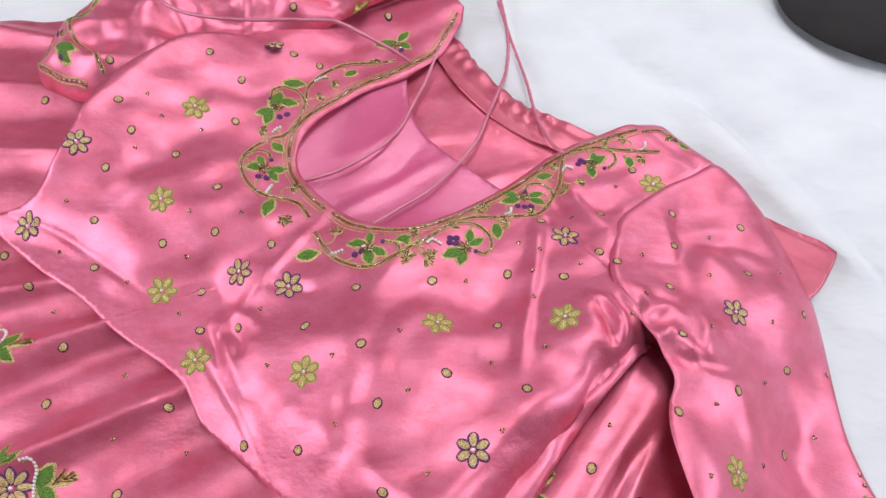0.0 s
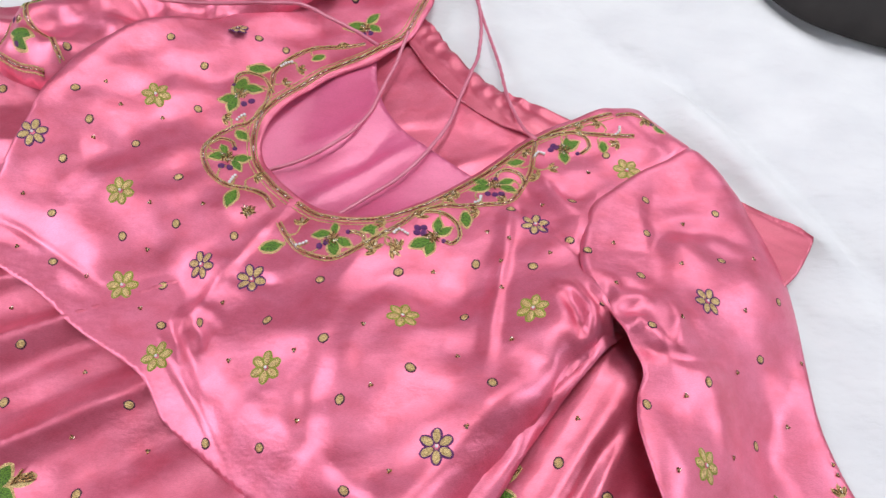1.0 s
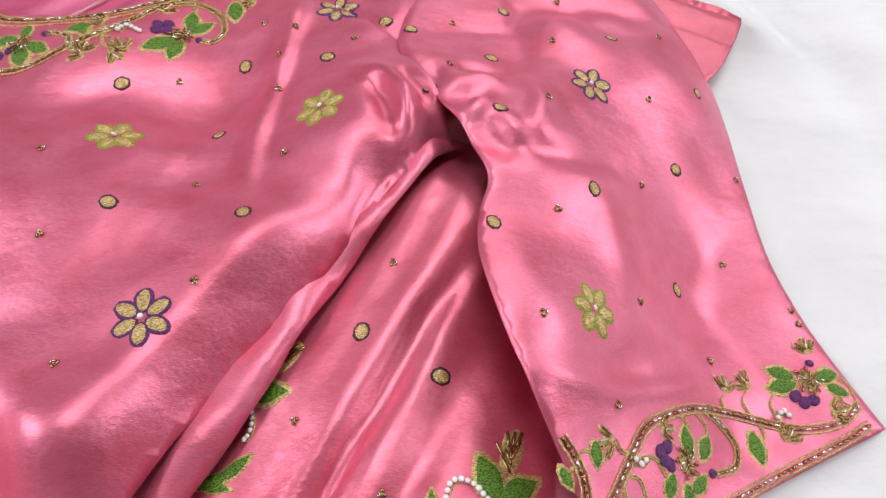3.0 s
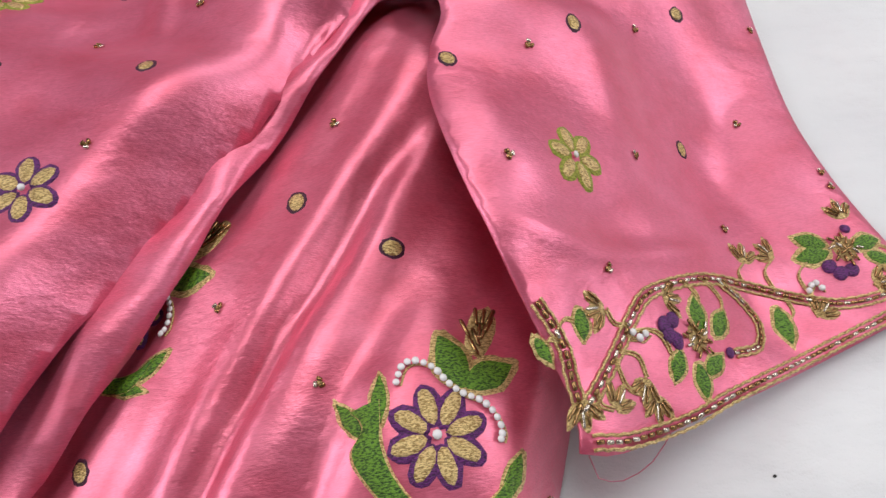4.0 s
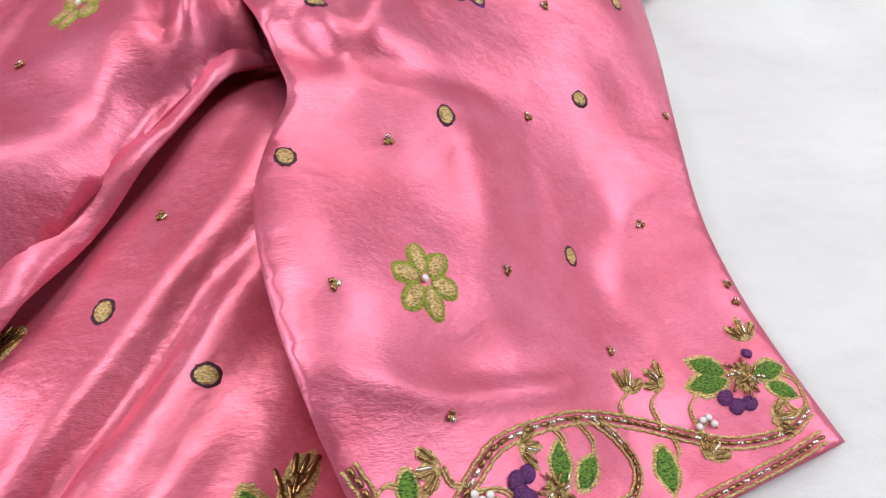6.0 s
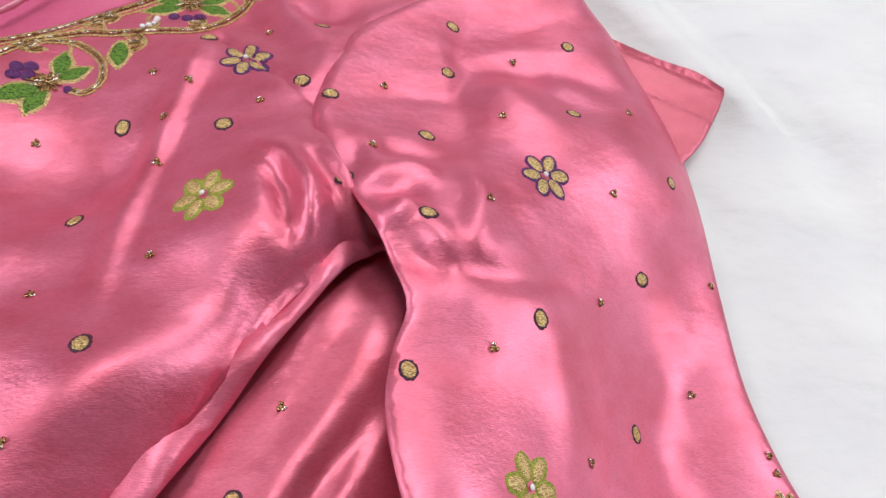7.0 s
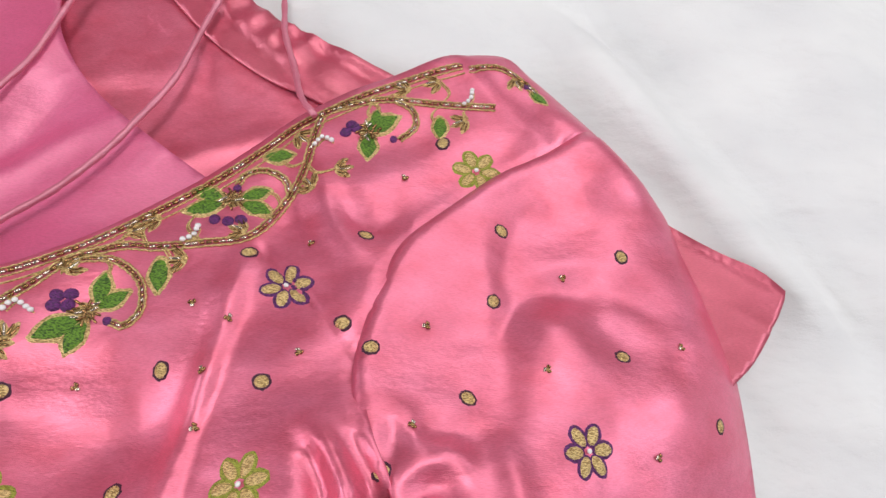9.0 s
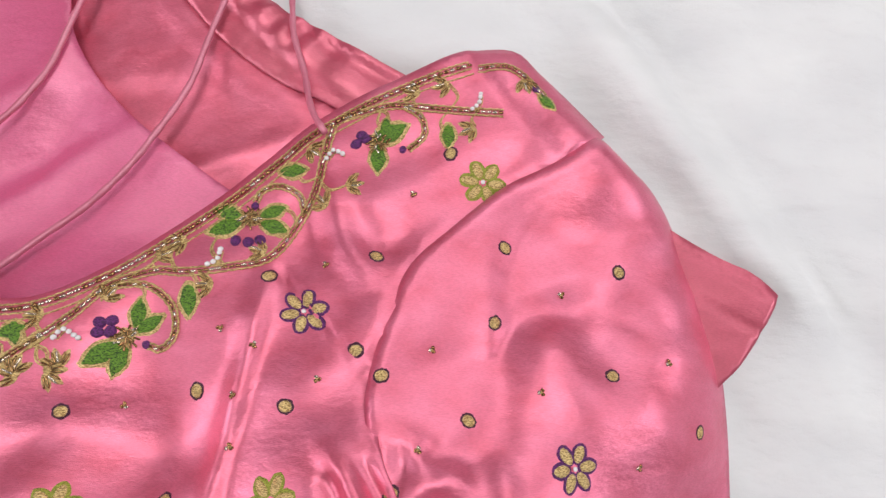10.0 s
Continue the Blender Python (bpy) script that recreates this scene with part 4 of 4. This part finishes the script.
VINE_CUFF = [(0.3245, 0.0996), (0.3129, 0.0927), (0.2954, 0.0912), (0.2817, 0.0944), (0.2635, 0.0997), (0.2461, 0.1018), (0.2303, 0.0998), (0.2152, 0.0946), (0.2081, 0.0882), (0.2022, 0.0805), (0.196, 0.0727), (0.1892, 0.0649), (0.1839, 0.0594)]
VINE_CUFF_SIDE = [(0.1756, 0.0895), (0.1792, 0.0836), (0.1819, 0.0763), (0.1823, 0.0691), (0.1834, 0.0601)]
CURL_CUFF = [(0.246, 0.1013), (0.254, 0.0955), (0.259, 0.0867), (0.2547, 0.0782), (0.2435, 0.0757)]
CUFF_LINE = [(0.326, 0.0904), (0.31, 0.0842), (0.2856, 0.0768), (0.2604, 0.0691), (0.2358, 0.0615), (0.2214, 0.0562), (0.2093, 0.0522)]
CUFF_LEAVES = [(0.1892, 0.0879, 0.1885, 0.0797), (0.2691, 0.0916, 0.2697, 0.0792), (0.2321, 0.0836, 0.2326, 0.0939), (0.238, 0.0821, 0.244, 0.0903), (0.2216, 0.0759, 0.2176, 0.0678), (0.2278, 0.0718, 0.2277, 0.0623), (0.2304, 0.0696, 0.2375, 0.0749), (0.2975, 0.1147, 0.2879, 0.1195), (0.2975, 0.1117, 0.2854, 0.1109), (0.3089, 0.1131, 0.3198, 0.1149), (0.313, 0.1089, 0.3215, 0.1048), (0.1745, 0.078, 0.1762, 0.0748)]
CUFF_PURPLE = [(0.2178, 0.0846), (0.2215, 0.0863), (0.2189, 0.0815), (0.2214, 0.0797), (0.2962, 0.1062), (0.2994, 0.1029), (0.3039, 0.1035)]
CUFF_DOTS = [(0.2414, 0.0759), (0.3085, 0.1204)]
CUFF_SPRAYS = [(0.2299, 0.0808), (0.3047, 0.1123)]
CUFF_SPRIGS = [(0.1982, 0.0889), (0.2612, 0.1096), (0.2759, 0.1122), (0.2193, 0.0935), (0.31, 0.0974), (0.2842, 0.0876), (0.2076, 0.0685), (0.2097, 0.0636), (0.1936, 0.0597), (0.1838, 0.063), (0.3101, 0.1249)]
CUFF_PEARLS = [(0.2056, 0.0819, 0.2077, 0.0802, 0.2109, 0.0822), (0.2841, 0.0975, 0.2873, 0.1006, 0.2897, 0.0976)]


def pairs(row):
    return [(row[i], row[i + 1]) for i in range(0, len(row), 2)]


def turn():
    return rng.uniform(0, 6.3)


VINE = "bronze bead vine couched in gold thread"
front_kits = [flower(x, y, P, 0.0118, 6, turn()) for x, y in FRONT_PURPLE] + [flower(x, y, OL, 0.0118, 6, turn()) for x, y in FRONT_OLIVE]
front_kits += [dot(x, y, 0.0036, turn()) for x, y in FRONT_DOTS] + [cluster(x, y) for x, y in FRONT_BEADS]
front_kits += [leaf(*r) for r in NECK_LEAVES_A + NECK_LEAVES_B]
front_kits += [blob(x, y, 0.0030) for x, y in NECK_PURPLE] + [blob(x, y, 0.0021) for x, y in NECK_DOTS]
front_kits += [spray(x, y) for x, y in NECK_SPRAYS] + [sprig(x, y, turn()) for x, y in NECK_SPRIGS]
front_kits += [pearls(pairs(r)) for r in NECK_PEARLS]
front_kits += [beaded("vine", VINE, r) for r in (VINE_SHOULDER, VINE_NECK, VINE_FRONT, VINE_FAR)]
front_kits += [beaded("vine_curl", VINE, r, r=0.0006, gap=0.0022, side=0.0013) for r in (CURL_SHOULDER, CURL_NECK, CURL_FRONT, CURL_CENTRE, CURL_FAR, CURL_FAR_TOP)]
NECK_LEFT = [(0.0271, 0.6009), (0.006, 0.5513), (-0.0272, 0.5214), (-0.0662, 0.4994), (-0.1004, 0.4636), (-0.1193, 0.432), (-0.1175, 0.3937), (-0.1022, 0.3677), (-0.0828, 0.3483)]
NECK_RIGHT = [(-0.078, 0.346), (-0.055, 0.331), (-0.017, 0.326), (0.019, 0.341), (0.063, 0.372), (0.091, 0.396), (0.113, 0.414), (0.156, 0.438), (0.188, 0.449)]
EDGING = "bronze bead and gold edging round the neck"
front_kits += [beaded("neck_edging", EDGING, r, r=0.0009, gap=0.0030, side=0.0021) for r in (NECK_LEFT, NECK_RIGHT)]
front_kits += [beaded("shoulder_edging", EDGING, [(0.192, 0.447), (0.210, 0.446), (0.225, 0.430)]), leaf(0.223, 0.430, 0.229, 0.423), blob(0.221, 0.434, 0.0025), sprig(0.215, 0.440, 5.0)]
neck_vines = (VINE_SHOULDER, VINE_NECK, VINE_FRONT, VINE_FAR)
for row in NECK_SPRIGS + [((a + c) / 2, (b + d) / 2) for a, b, c, d in NECK_LEAVES_A + NECK_LEAVES_B] + [r[2:4] for r in NECK_PEARLS]:
    front_kits += stem(*row, neck_vines, rng.choice((-0.3, 0.3)))
for row, o in ((NECK_LEFT, -0.0052), (NECK_RIGHT, -0.0052)):
    line = curve(row, 0.002)
    t = np.gradient(line, axis=0)
    t /= np.linalg.norm(t, axis=1)[:, None]
    k = Kit("neck_thread", "gold thread line beside the neck edging")
    k.strand(line + np.stack([-t[:, 1], t[:, 0]], 1) * o, 0.0005, G, 5)
    front_kits.append(k)
sew(front_kits, blouse, front_z)

cuff_kits = [flower(x, y, P, 0.0112, 6, turn()) for x, y in SLEEVE_PURPLE] + [flower(x, y, OL, 0.0115, 6, 1.9) for x, y in SLEEVE_OLIVE]
cuff_kits += [dot(x, y, 0.0034, turn()) for x, y in SLEEVE_DOTS] + [cluster(x, y) for x, y in SLEEVE_BEADS]
cuff_kits += [leaf(*r) for r in CUFF_LEAVES] + [blob(x, y, 0.0031) for x, y in CUFF_PURPLE] + [blob(x, y, 0.0020) for x, y in CUFF_DOTS]
cuff_kits += [spray(x, y, 0.0080) for x, y in CUFF_SPRAYS] + [sprig(x, y, turn()) for x, y in CUFF_SPRIGS] + [pearls(pairs(r)) for r in CUFF_PEARLS]
cuff_kits += [beaded("vine", VINE, r) for r in (VINE_CUFF, VINE_CUFF_SIDE)] + [beaded("vine_curl", VINE, CURL_CUFF, r=0.0006, gap=0.0024, side=0.0013)]
cuff_kits += [beaded("cuff_edging", "bronze bead and gold edging along the cuff", CUFF_LINE[:-1] + [(0.205, 0.0525), (0.195, 0.0510), (0.185, 0.0515)], side=0.0019)]
for row in CUFF_SPRIGS + [((a + c) / 2, (b + d) / 2) for a, b, c, d in CUFF_LEAVES] + [r[2:4] for r in CUFF_PEARLS]:
    cuff_kits += stem(*row, (VINE_CUFF, VINE_CUFF_SIDE), rng.choice((-0.3, 0.3)))
sew(cuff_kits, blouse, sleeve_z)

far_kits = [dot(x, y, 0.0036, turn()) for x, y in FAR_DOTS]
CUFF_FAR = [(-0.332, 0.585), (-0.352, 0.546), (-0.359, 0.510), (-0.345, 0.494), (-0.308, 0.479)]
far_kits += [beaded("cuff_edging", "bronze bead and gold edging along the cuff", CUFF_FAR), beaded("vine", VINE, [(-0.315, 0.585), (-0.330, 0.555), (-0.325, 0.525), (-0.300, 0.505), (-0.290, 0.485)])]
far_kits += [leaf(-0.335, 0.512, -0.318, 0.505), leaf(-0.332, 0.505, -0.322, 0.496), leaf(-0.335, 0.545, -0.325, 0.560), leaf(-0.322, 0.575, -0.312, 0.582), blob(-0.330, 0.500, 0.0028), blob(-0.345, 0.535, 0.0028), sprig(-0.338, 0.525, 1.0)]
far_kits += [flower(-0.068, 0.588, OL, 0.011, 6, 0.4), flower(-0.145, 0.528, P, 0.009, 6, 0.4)]
sew(far_kits, blouse, far_sleeve_z)


def sprig_of_skirt(x, y, turned, size=1.0):
    """The large sprig: an eight-petalled flower, a leaf crescent, a pearl arc and a bud."""
    c, s = math.cos(turned) * size / 1000, math.sin(turned) * size / 1000

    def at(p):
        return [(x + c * u - s * w, y + s * u + c * w) for u, w in p]

    k = flower(x, y, P, 0.0148 * size, 8, turned + 0.2)
    k.name = "large_flower"
    crescent = Kit("leaf_crescent", "long green leaf crescent edged in gold")
    inner = curve([(-14, 12), (-15.2, 0), (-12.5, -10), (-6.5, -17.5), (4.7, -20.5), (14, -16.5), (20, -9.5)], 1.2)
    outer = curve([(-24, 10), (-20.5, 5), (-24.8, -2), (-20, -12), (-12, -21), (2, -26), (14, -24), (18, -19), (20, -9.5)], 1.2)
    m = min(len(inner), len(outer))
    a = np.array([inner[int(i * (len(inner) - 1) / (m - 1))] for i in range(m)])
    b = np.array([outer[int(i * (len(outer) - 1) / (m - 1))] for i in range(m)])
    mid = (a + b) / 2
    rows = [crescent.ring(at(q), h) for q, h in ((a + (a - mid) * 0.10, -0.0003), (a * 0.86 + mid * 0.14, 0.0009), (mid, 0.0014), (b * 0.86 + mid * 0.14, 0.0009), (b + (b - mid) * 0.10, -0.0003))]
    for i, (p, q) in enumerate(zip(rows[:-1], rows[1:])):
        for j in range(m - 1):
            crescent.f.append((p[j], q[j], q[j + 1], p[j + 1]))
            crescent.m.append(G if i in (0, 3) else GR)
    arc = pearls(at([(-9.3, 15.8), (-7.1, 20.4), (-3.3, 21.5), (1.6, 19.0), (4.9, 14.6), (8.6, 11.1), (13.6, 8.5), (16.9, 4.8), (18.4, 0.1), (17.6, -2.8)]), 0.00115 * size)
    arc.label = "curved row of white pearl beads"
    (x0, y0), (x1, y1), (x2, y2), (x3, y3) = at([(9.5, 13.5), (5.0, 28.5), (10.5, 13.5), (24.5, 18.5)])
    bud = Kit("bud_motif", "bud of bronze bugle beads")
    (px, py), = at([(17.5, 30)])
    bud.dome(oval(px, py, 1.1 + turned, 0.0105 * size, 0.0052 * size, 14, 0.1), 0.0004, G)
    for u, w, ang in ((14, 25, 1.9), (15.5, 28, 1.75), (17, 30, 1.3), (18.5, 30, 1.0), (20.5, 32, 0.95), (22, 35, 0.9), (12.5, 31, 1.9), (19.5, 35, 1.15), (17, 35, 1.4)):
        (px, py), = at([(u, w)])
        bud.piece("bead")
        bud.bugle(px, py, ang + turned, 0.0062 * size, 0.0008, BR, 0.0004)
    barbs = [at(p) for p in ([(-21, 3), (-27, 13)], [(-15.5, 6), (-14.0, 18)], [(16, -19), (22.5, -8)], [(8, -23), (20, -21)])]
    barbs = [leaf(*p[0], *p[1], GR, 0.32) for p in barbs]
    return [k, crescent, *barbs, arc, leaf(x0, y0, x1, y1, GR, 0.52), leaf(x2, y2, x3, y3, GR, 0.5), bud]


skirt_kits = [dot(x, y, 0.0038, turn()) for x, y in SKIRT_DOTS] + [cluster(x, y) for x, y in SKIRT_BEADS]
for x, y, t in ((0.1430, 0.0600, 0.0), (0.047, 0.118, -0.5), (-0.287, 0.136, -0.85), (-0.341, 0.237, -0.95), (-0.10, 0.02, -0.7), (0.05, -0.03, -0.35)):
    skirt_kits += sprig_of_skirt(x, y, t)
sew(skirt_kits, skirt, skirt_z)


# ---- tie cords, loose thread, specks ----
def cord(name, points, r, mat, label="", category="", parent=None, twist=True):
    """A thin twisted cord through (x, y, z)."""
    p = np.array(points)
    flat = curve(p[:, :2], 0.004)
    d = np.r_[0, np.cumsum(np.linalg.norm(np.diff(p[:, :2], axis=0), axis=1))]
    e = np.r_[0, np.cumsum(np.linalg.norm(np.diff(flat, axis=0), axis=1))]
    zz = np.interp(e * d[-1] / e[-1], d, p[:, 2])
    line = [Vector((x, y, z)) for (x, y), z in zip(flat, zz)]
    bm = bmesh.new()
    last = None
    for i, q in enumerate(line):
        t = (line[min(i + 1, len(line) - 1)] - line[max(i - 1, 0)]).normalized()
        u = t.cross(Vector((0, 0, 1))).normalized()
        w = u.cross(t)
        k = r * (1 + (0.12 * math.sin(i * 2.1) if twist else 0))
        ring = [bm.verts.new(q + u * k * math.cos(a) + w * k * math.sin(a)) for a in [j * math.pi / 4 for j in range(8)]]
        if last:
            for j in range(8):
                bm.faces.new((last[j], ring[j], ring[(j + 1) % 8], last[(j + 1) % 8]))
        if i in (0, len(line) - 1):
            bm.faces.new(ring)
        last = ring
    bmesh.ops.recalc_face_normals(bm, faces=bm.faces)
    return tagged(part(name, bm, mat, parent), label, category)


cord("tie_cord", [(-0.085, 0.325, 0.026), (-0.06, 0.335, 0.024), (-0.042, 0.3476, 0.022), (-0.0215, 0.3637, 0.020), (-0.0033, 0.3774, 0.019), (0.0151, 0.3956, 0.019), (0.0282, 0.4127, 0.019), (0.0442, 0.4391, 0.017), (0.0547, 0.4693, 0.016), (0.066, 0.50, 0.016), (0.074, 0.53, 0.006), (0.078, 0.58, 0.003), (0.07, 0.66, 0.003)], 0.0017, CORD, "thin satin tie cord", "", blouse)
cord("tie_cord", [(-0.115, 0.385, 0.022), (-0.08, 0.398, 0.022), (-0.0474, 0.4214, 0.021), (-0.0345, 0.4359, 0.020), (-0.0243, 0.4522, 0.019), (-0.0145, 0.4795, 0.018), (-0.004, 0.505, 0.018), (0.008, 0.535, 0.03)], 0.0016, CORD, "thin satin tie cord", "", blouse)
cord("tie_cord", [(0.116, 0.408, 0.034), (0.1085, 0.422, 0.028), (0.103, 0.4458, 0.018), (0.0971, 0.4675, 0.017), (0.0954, 0.4863, 0.012), (0.092, 0.52, 0.006), (0.082, 0.57, 0.003), (0.07, 0.63, 0.003)], 0.0016, CORD, "thin satin tie cord", "", blouse)
cord("tie_cord", [(-0.018, 0.506, 0.042), (-0.035, 0.512, 0.052), (-0.060, 0.522, 0.060), (-0.085, 0.532, 0.066), (-0.1215, 0.532, 0.068), (-0.1717, 0.534, 0.066), (-0.2246, 0.545, 0.064), (-0.2612, 0.5701, 0.066), (-0.29, 0.61, 0.062)], 0.0017, CORD, "thin satin tie cord", "", blouse)
cord("loose_thread", [(0.186, 0.050, 0.036), (0.190, 0.0445, 0.022), (0.200, 0.0435, 0.010), (0.210, 0.0475, 0.014), (0.217, 0.0560, 0.024)], 0.0002, CORD, "loose pink thread hanging from the cuff", "thread", None, False)

bm = bmesh.new()
bmesh.ops.create_icosphere(bm, subdivisions=2, radius=0.0007, matrix=Matrix.Translation((0.255, 0.038, float(sheet_z(np.array([0.255]), np.array([0.038]))[0]) + 0.0003)) @ Matrix.Diagonal((1, 0.8, 0.5, 1)))
tagged(part("lint_speck", bm, DARK), "tiny dark speck of lint on the sheet", "lint")


# ---- dark folded cloth at the head of the bed ----
def dark_z(X, Y):
    return 0.003 + (0.07 + waves(X, Y, 71, 0.12, 0.008)) * inset(X, Y, DARK_EDGE, 0.05)


DARK_EDGE = outline([(0.372, 0.70), (0.366, 0.625), (0.385, 0.585), (0.425, 0.555), (0.50, 0.525), (0.62, 0.50), (0.80, 0.55)], [(0.80, 0.55), (0.86, 0.75), (0.78, 0.95), (0.50, 0.97), (0.39, 0.86), (0.372, 0.70)])
tagged(cloth("dark_blanket", DARK_EDGE, dark_z, 0.012, DARK), "dark folded blanket lying on the white sheet", "blanket")
